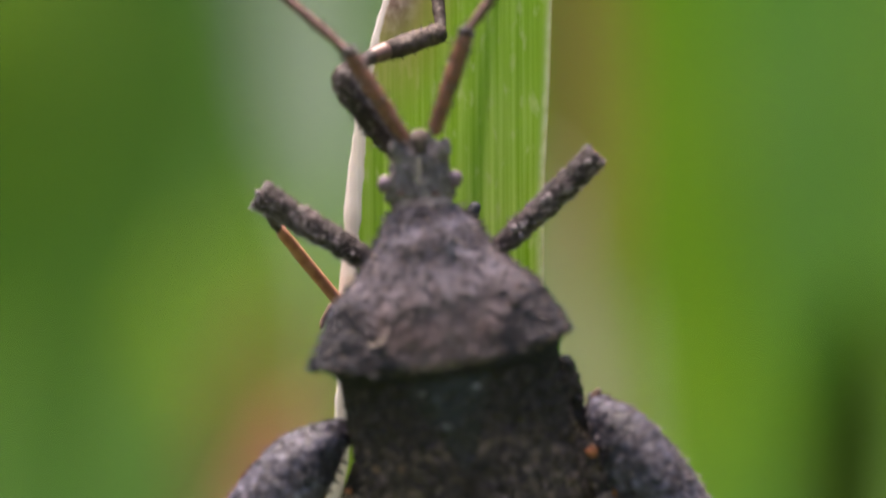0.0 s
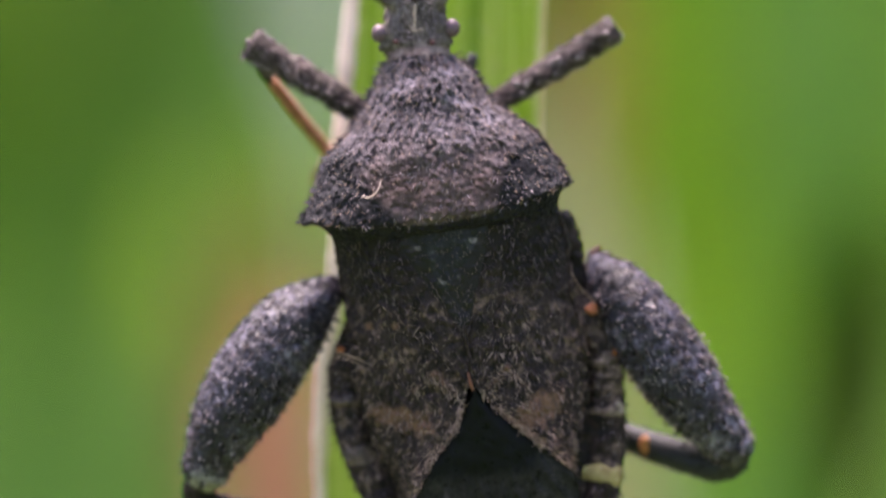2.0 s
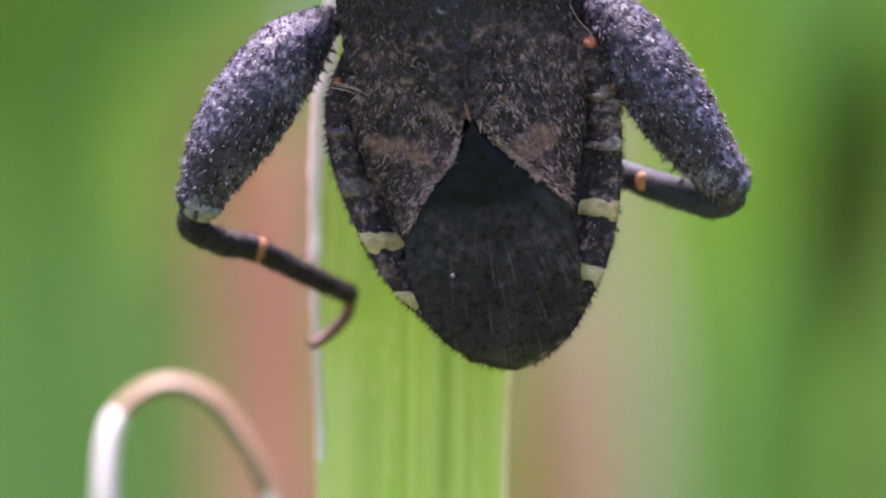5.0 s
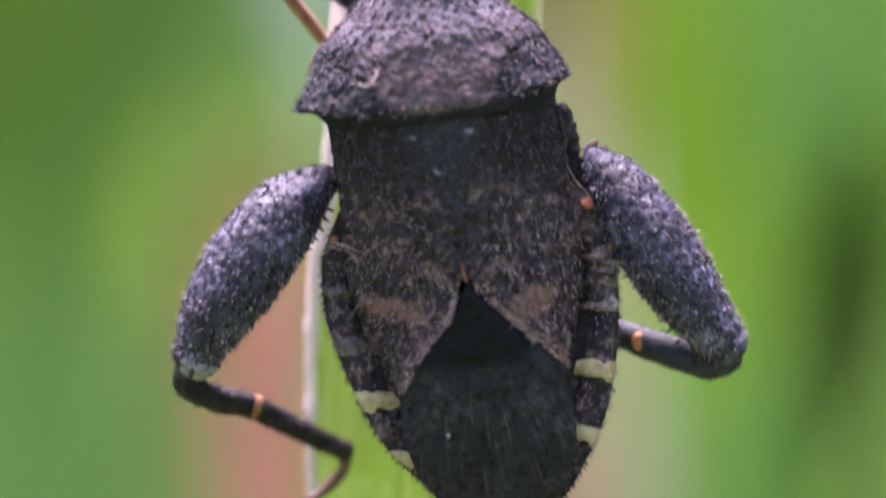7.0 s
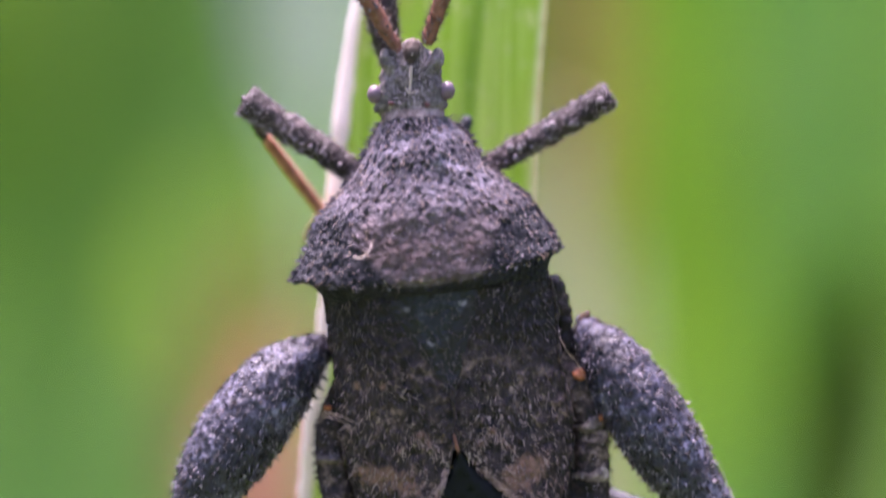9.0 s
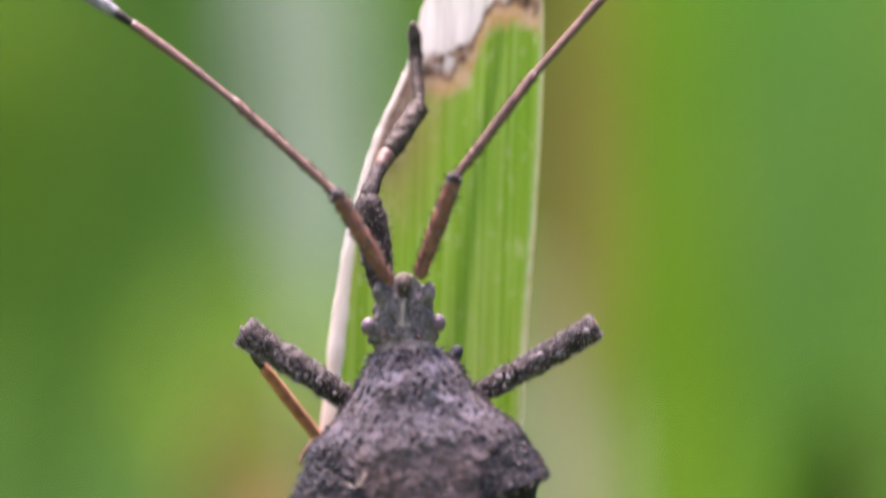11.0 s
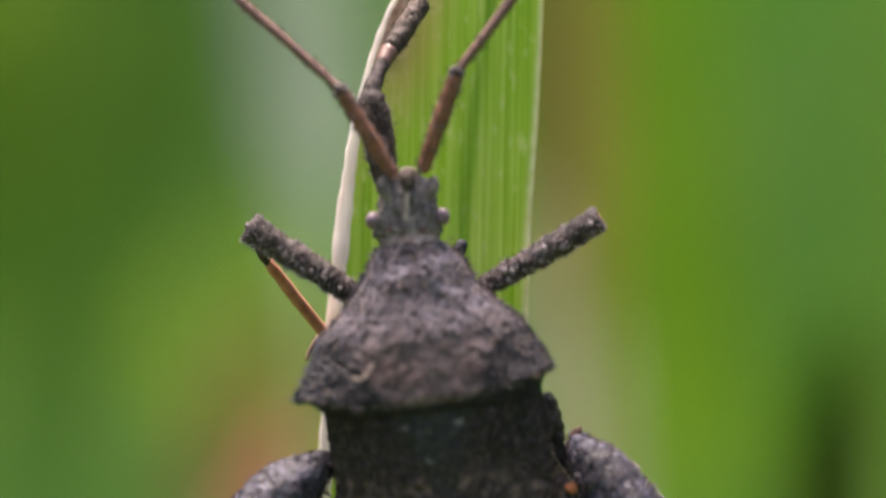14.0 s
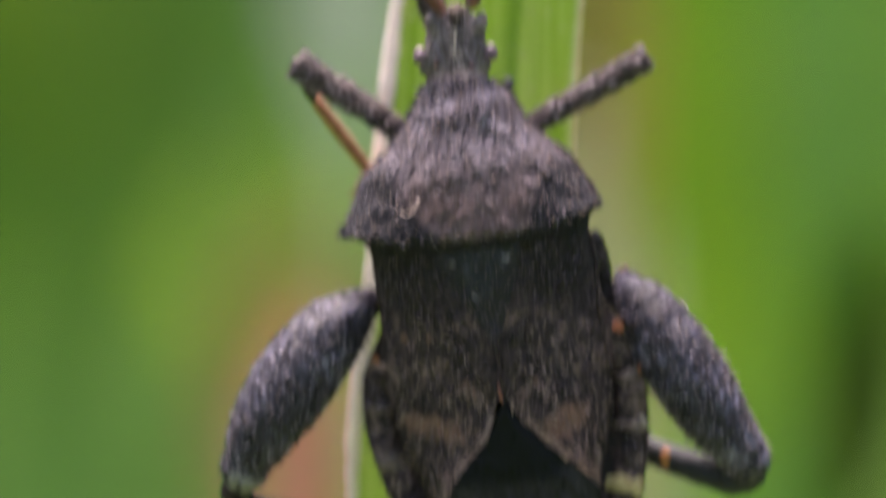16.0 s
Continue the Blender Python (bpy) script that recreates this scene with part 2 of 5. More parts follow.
M_WART = cuticle("pale_wart", (0.07, 0.055, 0.058), (0.19, 0.16, 0.168), (0.34, 0.30, 0.315), 7.0, 0.85, 0.05, spec=0.1)
M_SETD = plain("dark_setae", (0.03, 0.02, 0.018), (0.09, 0.06, 0.05), 3, 0.5, 0.0)
M_LINE = plain("pale_midline", (0.26, 0.20, 0.17), (0.50, 0.41, 0.35), 6, 0.5, 0.01)
M_BLADE = blade_material()
M_MARGIN = foliage("dry_rolled_margin", (0.72, 0.62, 0.57), (0.88, 0.81, 0.77), (0.95, 0.91, 0.88), 0.7, 8.0)
M_CURL = plain("curled_dry_leaf", (0.070, 0.040, 0.018), (0.17, 0.115, 0.062), 0.8, 0.55, 0.03, 0, 3, 3, 0.4)
M_CURLW = plain("curled_whitish_leaf", (0.34, 0.31, 0.29), (0.60, 0.57, 0.55), 0.8, 0.55, 0.03, 0, 3, 3, 0.4)


# ---------------------------------------------------------------- mesh helpers
ORIGIN = {}


def smooth_curve(pts, n):
    """n points evenly along a Catmull-Rom curve through pts (tuples of any length)."""
    p = np.array(pts, float)
    p = np.vstack([2 * p[0] - p[1], p, 2 * p[-1] - p[-2]])
    out = []
    for i in range(1, len(p) - 2):
        for s in np.linspace(0, 1, 16, endpoint=False):
            a, b, c, d = p[i - 1], p[i], p[i + 1], p[i + 2]
            out.append(0.5 * (2 * b + (c - a) * s + (2 * a - 5 * b + 4 * c - d) * s * s + (3 * b - a - 3 * c + d) * s ** 3))
    out.append(p[-2])
    out = np.array(out)
    seg = np.r_[0, np.cumsum(np.linalg.norm(np.diff(out[:, :2], axis=0), axis=1))]
    at = np.linspace(0, seg[-1], n)
    return np.stack([np.interp(at, seg, out[:, k]) for k in range(out.shape[1])], 1)


def place(name, mesh, parent, origin):
    ob = new(name, mesh)
    ORIGIN[ob.name] = origin
    if parent is not None:
        ob.parent = parent
        ob.location = origin - ORIGIN[parent.name]
    else:
        ob.location = origin
    return ob


def part(name, bm, material, parent, label="", origin=None, attrs=None, smooth=True):
    """One mesh object under a thing or part; bm is in world metres."""
    if origin is None:
        origin = ORIGIN[parent.name].copy() if parent is not None else Vector((0, 0, 0))
    bmesh.ops.translate(bm, verts=bm.verts, vec=-origin)
    mesh = bpy.data.meshes.new(name)
    bm.to_mesh(mesh)
    bm.free()
    for m in material if isinstance(material, (list, tuple)) else (material,):
        mesh.materials.append(m)
    if smooth:
        mesh.polygons.foreach_set("use_smooth", [True] * len(mesh.polygons))
    for key, values in (attrs or {}).items():
        a = mesh.attributes.new(key, "FLOAT", "POINT")
        a.data.foreach_set("value", values)
    ob = place(name, mesh, parent, origin)
    if label:
        ob["label"] = label
    return ob


def thing(name, origin, label, category, group=""):
    ob = new(name)
    ob.empty_display_size = 0.001
    ob.location = origin
    ORIGIN[ob.name] = Vector(origin)
    return tagged(ob, label, category, group)


def grid(bm, points):
    """Faces over a 2D array of points; returns the vertices."""
    rows = [[bm.verts.new(p) for p in row] for row in points]
    for a, b in zip(rows, rows[1:]):
        for i in range(len(a) - 1):
            bm.faces.new((a[i], b[i], b[i + 1], a[i + 1]))
    return rows


def skirt(bm, rows, drop):
    """Closes a sheet with a side wall and an underside drop metres behind it."""
    loop = rows[0][:] + [r[-1] for r in rows[1:]] + rows[-1][-2::-1] + [r[0] for r in rows[-2:0:-1]]
    under = [bm.verts.new(v.co + Vector((0, drop, 0))) for v in loop]
    n = len(loop)
    for i in range(n):
        j = (i + 1) % n
        if (loop[i].co - loop[j].co).length > 1e-9:
            bm.faces.new((loop[j], loop[i], under[i], under[j]))
    m = bm.verts.new(sum((v.co for v in under), Vector()) / n)
    for i in range(n):
        j = (i + 1) % n
        bm.faces.new((under[j], under[i], m))


def tube(bm, pts, seg=16, n=40, rough=0.0, freq=6.0, flat=1.0, cap=1.0):
    """A limb through (u, v, h, radius in mm) with rounded ends. flat: its thickness in depth against its width.
    Returns samples (point, outward, along) of its surface."""
    c = smooth_curve(pts, n)
    axis = [G(*row[:3]) for row in c]
    samples, rings = [], []
    for i, (p, row) in enumerate(zip(axis, c)):
        t = (axis[min(i + 1, n - 1)] - axis[max(i - 1, 0)]).normalized()
        e1 = t.cross(Vector((0, -1, 0)))
        e1 = e1.normalized() if e1.length > 1e-6 else Vector((1, 0, 0))
        e2 = e1.cross(t).normalized()
        ring = []
        for k in range(seg):
            a = 2 * math.pi * k / seg
            d = e1 * math.cos(a) + e2 * math.sin(a) * flat
            r = row[3] / 1000
            q = p + d * r
            if rough:
                q += d.normalized() * (noise.noise(q * 1000 * freq) * rough + noise.noise(q * 2600 * freq) * rough * 0.5) / 1000
            ring.append(bm.verts.new(q))
            samples.append((q.copy(), d.normalized(), t))
        rings.append(ring)
    for a, b in zip(rings, rings[1:]):
        for k in range(seg):
            bm.faces.new((a[k], a[(k + 1) % seg], b[(k + 1) % seg], b[k]))
    for ring, p, sgn in ((rings[0], axis[0], -1), (rings[-1], axis[-1], 1)):
        t = (axis[1] - axis[0] if sgn < 0 else axis[-1] - axis[-2]).normalized() * sgn
        r = (c[0][3] if sgn < 0 else c[-1][3]) / 1000
        mid = [bm.verts.new(p + (v.co - p) * (0.9 - 0.2 * cap) + t * r * 0.5 * cap) for v in ring]
        tip = bm.verts.new(p + t * r * 0.75 * cap)
        for k in range(seg):
            j = (k + 1) % seg
            f1 = (ring[k], ring[j], mid[j], mid[k])
            f2 = (mid[k], mid[j], tip)
            bm.faces.new(f1 if sgn > 0 else f1[::-1])
            bm.faces.new(f2 if sgn > 0 else f2[::-1])
    return samples


def hair(bm, base, way, length, radius):
    """A single bristle: a three-sided spike, in mm."""
    way = way.normalized()
    e1 = way.orthogonal().normalized()
    e2 = way.cross(e1)
    foot = [bm.verts.new(base - way * 0.02 * length / 1000 + (e1 * math.cos(a) + e2 * math.sin(a)) * radius / 1000) for a in (0, 2.094, 4.189)]
    tip = bm.verts.new(base + way * length / 1000)
    for k in range(3):
        bm.faces.new((foot[k], foot[(k + 1) % 3], tip))


def bristles(name, samples, count, length, radius, material, parent, lean=0.7, spread=0.35, rnd=None, keep=None):
    rnd = rnd or random.Random(len(samples) + count)
    bm = bmesh.new()
    for _ in range(count):
        p, nrm, t = rnd.choice(samples)
        if keep and not keep(p, nrm):
            continue
        jit = Vector([rnd.gauss(0, spread) for _ in range(3)])
        q = p + (t * rnd.uniform(-0.04, 0.04) + t.cross(nrm) * rnd.uniform(-0.04, 0.04)) / 1000
        hair(bm, q, nrm + t * lean + jit, length * rnd.uniform(0.5, 1.3), radius * rnd.uniform(0.7, 1.2))
    return tagged(part(name, bm, material, parent, smooth=False), kind="stuff")


def ball(bm, centre, rx, ry, rz, seg=18, rings=12):
    rows = []
    for i in range(1, rings):
        a = math.pi * i / rings
        rows.append([bm.verts.new(centre + Vector((rx * math.sin(a) * math.cos(2 * math.pi * k / seg),
                                                   ry * math.sin(a) * math.sin(2 * math.pi * k / seg),
                                                   rz * math.cos(a))) / 1000) for k in range(seg)])
    for a, b in zip(rows, rows[1:]):
        for k in range(seg):
            bm.faces.new((a[k], b[k], b[(k + 1) % seg], a[(k + 1) % seg]))
    top, low = bm.verts.new(centre + Vector((0, 0, rz / 1000))), bm.verts.new(centre - Vector((0, 0, rz / 1000)))
    for k in range(seg):
        bm.faces.new((top, rows[0][k], rows[0][(k + 1) % seg]))
        bm.faces.new((low, rows[-1][(k + 1) % seg], rows[-1][k]))


def between(left, right, n, m, height, rough=0.0, freq=8.0, sag=None):
    """Points over the strip between two curves on the plan grid. height(s, r): mm, s along 0..1, r across -1..1.
    Also returns the (u, v) of each point."""
    a, b = smooth_curve(left, n), smooth_curve(right, n)
    pts, uv = [], []
    for i in range(n):
        s = i / (n - 1)
        row, ruv = [], []
        for j in range(m):
            r = 2 * j / (m - 1) - 1
            u, v = (a[i] + (b[i] - a[i]) * j / (m - 1))[:2]
            if sag:
                v += sag(s, r)
            h = height(s, r)
            p = G(u, v, h)
            if rough:
                q = p * 1000
                p.y -= rough / 1000 * (noise.noise(q * freq) + 0.7 * noise.noise(q * freq * 2.3) + 0.5 * noise.noise(q * freq * 5))
            row.append(p)
            ruv.append((u, v))
        pts.append(row)
        uv.append(ruv)
    return pts, uv


def surface_samples(pts):
    out = []
    for i in range(1, len(pts) - 1):
        for j in range(1, len(pts[0]) - 1):
            d1, d2 = pts[i + 1][j] - pts[i - 1][j], pts[i][j + 1] - pts[i][j - 1]
            nrm = d1.cross(d2)
            if nrm.length < 1e-14:
                continue
            nrm.normalize()
            if nrm.y > 0:
                nrm = -nrm
            out.append((pts[i][j].copy(), nrm, d1.normalized()))
    return out


# ---------------------------------------------------------------- ground
def build_ground():
    m, nt, b = nodes_of("meadow_soil")
    tc = nt.nodes.new("ShaderNodeTexCoord")
    n1, n2 = noise_tex(nt, tc.outputs["Object"], 3, 6), noise_tex(nt, tc.outputs["Object"], 90, 6)
    s = calc(nt, "ADD", calc(nt, "MULTIPLY", n1, 0.5), calc(nt, "MULTIPLY", n2, 0.5))
    nt.links.new(ramp(nt, s, [(0.35, (0.05, 0.035, 0.02)), (0.5, (0.05, 0.08, 0.018)), (0.65, (0.09, 0.14, 0.03))]), b.inputs["Base Color"])
    b.inputs["Roughness"].default_value = 0.9
    bump(nt, b, n2, 8.0)
    bm = bmesh.new()
    xs = [-300, -40, -8, -2, -1, -0.6, -0.3, 0, 0.3, 0.6, 1, 2, 8, 40, 300]
    rnd = random.Random(3)
    grid(bm, [[Vector((x, y, -0.2 + (rnd.uniform(-0.006, 0.006) if abs(x) < 3 and abs(y) < 3 else 0))) for x in xs] for y in xs[::-1]])
    ob = part("ground", bm, m, None)
    tagged(ob, "rough meadow ground with soil and short grass", "ground", kind="structure")


build_ground()
GROUND_Z = -0.2


# ---------------------------------------------------------------- the blade that carries the insect
def build_blade():
    left = [(812, -1400), (800, -900), (774, -567), (758, -461), (730, -340), (678, -216), (638, -62), (613, 100), (597, 304),
            (584, 513), (560, 762), (562, 1059), (575, 1337), (596, 2000), (640, 3600)]
    right = [(816, -1400), (905, -900), (962, -567), (978, -359), (973, -94), (962, 118), (957, 300), (946, 600), (931, 900),
             (916, 1175), (911, 1334), (900, 2000), (880, 3600)]
    vs = np.r_[np.linspace(-1400, -620, 14), np.arange(-600, 1500, 10), np.linspace(1520, 3600, 24)]
    lu = np.interp(vs, [p[1] for p in smooth_curve(left, 200)], [p[0] for p in smooth_curve(left, 200)])
    ru = np.interp(vs, [p[1] for p in smooth_curve(right, 200)], [p[0] for p in smooth_curve(right, 200)])
    cols = 61
    pts, dry, pale, tan, rim, strip, rib = [], [], [], [], [], [], []
    for v, a, b in zip(vs, lu, ru):
        row = []
        for j in range(cols):
            s = j / (cols - 1)
            u = a + (b - a) * s
            h = -3.05 - 0.12 * math.sin(math.pi * s) - (0.0004 * max(v - 700, 0))
            h += 0.006 * noise.noise(Vector((j * 0.9, v / 900, 5))) - 0.05 * math.exp(-((s - 0.68) / 0.025) ** 2) + 0.05 * noise.noise(Vector((u / 60, v / 160, 2)))
            row.append(G(u, v, h))
            edge = np.interp(u, [700, 746, 841, 882, 955, 1000], [-330, -339, -377, -452, -480, -475])
            d = 0.5 + (edge - v) / 160.0
            d += 0.26 * math.exp(-(((u - 812) / 42) ** 2 + ((v + 315) / 65) ** 2)) if v > edge else 0
            d += 0.22 * math.exp(-(((u - 955) / 24) ** 2 + ((v + 440) / 38) ** 2)) if v > edge else 0
            rib.append(0.85 * math.exp(-((s - 0.645) / 0.045) ** 2) + 0.3 * math.exp(-((s - 0.78) / 0.1) ** 2))
            strip.append(math.exp(-(s / 0.2) ** 4) * min(max((-110 - v) / 90, 0), 1) * min(max((v + 380) / 40, 0), 1))
            dry.append(min(max(d, 0), 1))
            rim.append(0.9 * math.exp(-((1 - s) / 0.022) ** 2))
            tan.append(0.9 * math.exp(-((s - 0.2) / 0.24) ** 2) * math.exp(-((v + 200) / 190) ** 2) + 0.5 * math.exp(-(s / 0.12) ** 2) * min(max((300 - v) / 300, 0), 1))
            pale.append(0.55 * math.exp(-(s / 0.14) ** 2) * (1 if v > 300 else 0.7) + 0.6 * math.exp(-((1 - s) / 0.035) ** 2) + 0.45 * min(max((v - 450) / 650, 0), 1) + 0.6 * math.exp(-(s / 0.28) ** 2) * min(max((v - 600) / 200, 0), 1) * (0.7 + 0.9 * noise.noise(Vector((u / 40, v / 90, 12)))))
        pts.append(row)
    # the foot of the blade runs on down to the soil
    for k in range(1, 13):
        t = k / 12
        base = [p.copy() for p in pts[len(vs) - 1]]
        z0 = base[0].z
        row = []
        for p in base:
            c = Vector((p.x * (1 - 0.45 * t), p.y + 0.012 * t * t, z0 + (GROUND_Z - 0.004 - z0) * t))
            row.append(c)
            dry.append(0)
            pale.append(0.1)
            tan.append(0)
            rim.append(0)
            strip.append(0)
            rib.append(0)
        pts.append(row)
    root = Vector((pts[-1][30].x, pts[-1][30].y, GROUND_Z))
    stalk = thing("grass_blade", root, "long green grass blade with a dried white tip and brown-edged margin", "grass")
    bm = bmesh.new()
    rows = grid(bm, pts)
    ob = part("leaf_surface", bm, M_BLADE, stalk, "green veined blade, bleached white and brown at the tip", attrs={"dry": dry, "pale": pale, "tan": tan, "rim": rim, "strip": strip, "rib": rib})
    sol = ob.modifiers.new("thickness", "SOLIDIFY")
    sol.thickness, sol.offset = 0.00012, -1
    # rolled, bleached margin along one side
    bm = bmesh.new()
    line = [(774, -567, -3.0, 0.03), (758, -461, -3.0, 0.035), (730, -340, -2.98, 0.045), (679, -216, -2.95, 0.06), (641, -62, -2.92, 0.10), (621, 100, -2.9, 0.16),
            (606, 304, -2.9, 0.18), (598, 513, -2.9, 0.19), (587, 620, -2.95, 0.20), (578, 700, -3.0, 0.19), (570, 800, -3.06, 0.16), (568, 900, -3.08, 0.13), (571, 1059, -3.13, 0.10), (583, 1337, -3.3, 0.06)]
    tube(bm, line, 20, 160, 0.035, 3.0, 0.28)
    part("rolled_margin", bm, M_MARGIN, stalk, "dry whitish rolled leaf margin")


build_blade()


# ---------------------------------------------------------------- the insect
bug = thing("leaf_footed_bug", G(815, 640, -3.0), "dark grey-brown bug with swollen hairy hind legs on grass blade", "insect")


def build_pronotum():
    left = [(686, 166), (669, 206), (647, 254), (611, 306), (579, 344), (562, 392), (534, 455), (572, 466), (592, 484), (604, 498)]
    right = [(801, 158), (840, 192), (867, 235), (909, 267), (947, 296), (984, 345), (1008, 382), (990, 408), (986, 430), (980, 452)]
    n, m = 150, 190
    # both edges carry the same stations, so resample them station by station
    def stations(pts):
        p = np.array(pts, float)
        t = np.linspace(0, len(p) - 1, n)
        return np.stack([np.interp(t, range(len(p)), p[:, k]) for k in (0, 1)], 1), t
    (a, t), (b, _) = stations(left), stations(right)
    idx = range(len(left))
    mid_h = np.interp(t, idx, [0.10, 0.30, 0.52, 0.72, 0.86, 1.0, 1.06, 0.86, 0.52, 0.15])
    edge_h = np.interp(t, idx, [-0.45, -0.40, -0.30, -0.15, -0.02, 0.10, 0.32, 0.28, 0.15, -0.05])
    sag = np.interp(t, idx, [0, 4, 6, 8, 12, 19, 29, 31, 30, 24])
    rnd = random.Random(5)
    pts, pig, shade_pigment = [], [], []
    for i in range(n):
        row = []
        for j in range(m):
            r = 2 * j / (m - 1) - 1
            # crowd the columns a little towards the margins
            f = 0.5 + 0.5 * math.sin(r * math.pi / 2 * 0.9) / math.sin(math.pi / 2 * 0.9)
            u, v = a[i] + (b[i] - a[i]) * f
            r2 = 2 * f - 1
            v += 5.0 * noise.noise(Vector((u / 22, 3.0, 1.0))) * min(max((i - n * 0.55) / (n * 0.1), 0), 1)
            v += sag[i] * (1 - abs(r2) ** 3)
            h = edge_h[i] + (mid_h[i] - edge_h[i]) * max(0.0, 1 - abs(r2) ** 2.3) ** 0.85
            # two calli behind the collar and a shallow furrow between them
            for cu, cv in ((712, 232), (792, 222)):
                h += 0.10 * math.exp(-(((u - cu) / 24) ** 2 + ((v - cv) / 20) ** 2))
            h -= 0.06 * math.exp(-((u - 752) / 12) ** 2) * (1 if v < 300 else 0.2)
            p = G(u, v, h)
            q = p * 1000
            front = min(max((370 - v) / 120, 0), 1)
            qs = Vector((q.x, q.y, q.z * (1 - 0.45 * front)))
            q2 = qs + Vector((noise.noise(q * 4), 0, noise.noise(q * 4 + Vector((9, 9, 9))))) * 0.04
            g = noise.noise(q * 2.2) * 0.05 + noise.noise(qs * 4.0) * 0.04
            # a net of low ridges round dark pits, deepest on the front lobe
            g += (0.05 + 0.08 * front) * min(noise.voronoi(q2 * 6.5)[0][0], 0.5) / 0.5
            g += (0.21 - 0.06 * front) * max(0.0, 0.45 - noise.voronoi(q2 * 11.0)[0][0]) + 0.02 * noise.noise(q * 15.0)
            g *= 0.6 + 0.4 * min(1.0, (1 - abs(r2)) * 8)
            p.y -= g / 1000
            if j in (0, m - 1) or i == n - 1:
                p.x += rnd.uniform(-1, 1) * 0.02 / 1000
            row.append(p)
            pig.append(0.8 * math.exp(-((v - (400 - (u - 784) * 0.10)) / 85) ** 2) * math.exp(-((u - 775) / 170) ** 4))
            # blue-black corners and flanks; shade of the sides and rear slope painted in
            shade_pigment.append(1.25 * min(max(((v - 338) * 0.78 - (u - 562) * 0.62) / 36 + 0.4, 0), 1) + 0.9 * min(max(((v - 318) * 0.75 + (u - 940) * 0.66) / 55 + 0.25, 0), 1) * min(max((u - 860) / 60, 0), 1) + 0.95 * min(max((abs(u - 772) / (200 if u < 772 else 190) - 0.40) / 0.5, 0), 1) * min(max((v - 250) / 100, 0), 1)
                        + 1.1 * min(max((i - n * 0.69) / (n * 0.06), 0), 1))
        pts.append(row)
    bm = bmesh.new()
    rows = grid(bm, pts)
    nv = len(bm.verts)
    skirt(bm, rows, 0.0009)
    pig += [0.0] * (len(bm.verts) - nv)
    shade_pigment += [0.5] * (len(bm.verts) - nv)
    ob = part("pronotum", bm, M_PRON, bug, "granular grey-brown shield with pointed corners", attrs={"pig": pig, "shade_pigment": shade_pigment})
    samples = surface_samples(pts[:int(n * 0.72)])
    r = random.Random(11)
    bm = bmesh.new()
    # pale scales and curved bristles, all combed backwards
    for _ in range(1000):
        p, nrm, t = r.choice(samples)
        if abs(p.x + 0.0001) > 0.00195 and p.z < 0.0006:
            continue
        hair(bm, p, nrm * 0.6 + t * 0.8 + Vector([r.gauss(0, 0.4) for _ in range(3)]), r.uniform(0.05, 0.12), r.uniform(0.005, 0.011))
    tagged(part("setae", bm, M_SETA, ob, smooth=False), kind="stuff")
    bm = bmesh.new()
    for k in range(460):
        i = int(r.uniform(4, n * 0.72))
        side = r.choice((0, m - 1))
        p = pts[i][side]
        hair(bm, p, Vector((-1 if side == 0 else 1, r.uniform(-0.4, 0.2), r.uniform(-0.5, 0.3))), r.uniform(0.06, 0.17), r.uniform(0.018, 0.042))
    for _ in range(40):
        i, side = r.randrange(0, 30), r.choice((0, m - 1))
        hair(bm, pts[i][side], Vector((-1 if side == 0 else 1, r.uniform(-0.5, 0.3), r.uniform(-0.3, 0.7))), r.uniform(0.15, 0.28), 0.010)
    fuzz = bmesh.new()
    for _ in range(750):
        p, nrm, t = r.choice(samples)
        hair(fuzz, p, nrm * 0.6 + t * 0.8 + Vector([r.gauss(0, 0.5) for _ in range(3)]), r.uniform(0.06, 0.16), r.uniform(0.005, 0.012))
    for _ in range(170):
        side = r.choice((0, m - 1))
        hair(fuzz, pts[int(r.uniform(4, n * 0.7))][side], Vector((-1 if side == 0 else 1, r.uniform(-0.6, 0.2), r.uniform(-0.6, 0.4))), r.uniform(0.08, 0.16), 0.008)
    tagged(part("tan_fuzz", fuzz, M_FUZZ, ob, smooth=False), kind="stuff")
    tagged(part("marginal_granulation", bm, M_PRON, ob, smooth=False), kind="stuff")
    bm = bmesh.new()
    arc = [(641, 411, 0.98, 0.012), (652, 413, 1.04, 0.015), (663, 408, 1.08, 0.015), (671, 398, 1.08, 0.014), (675, 384, 1.0, 0.010)]
    tube(bm, arc, 6, 20)
    part("curved_bristle", bm, M_LINE, ob, "single pale curved bristle")


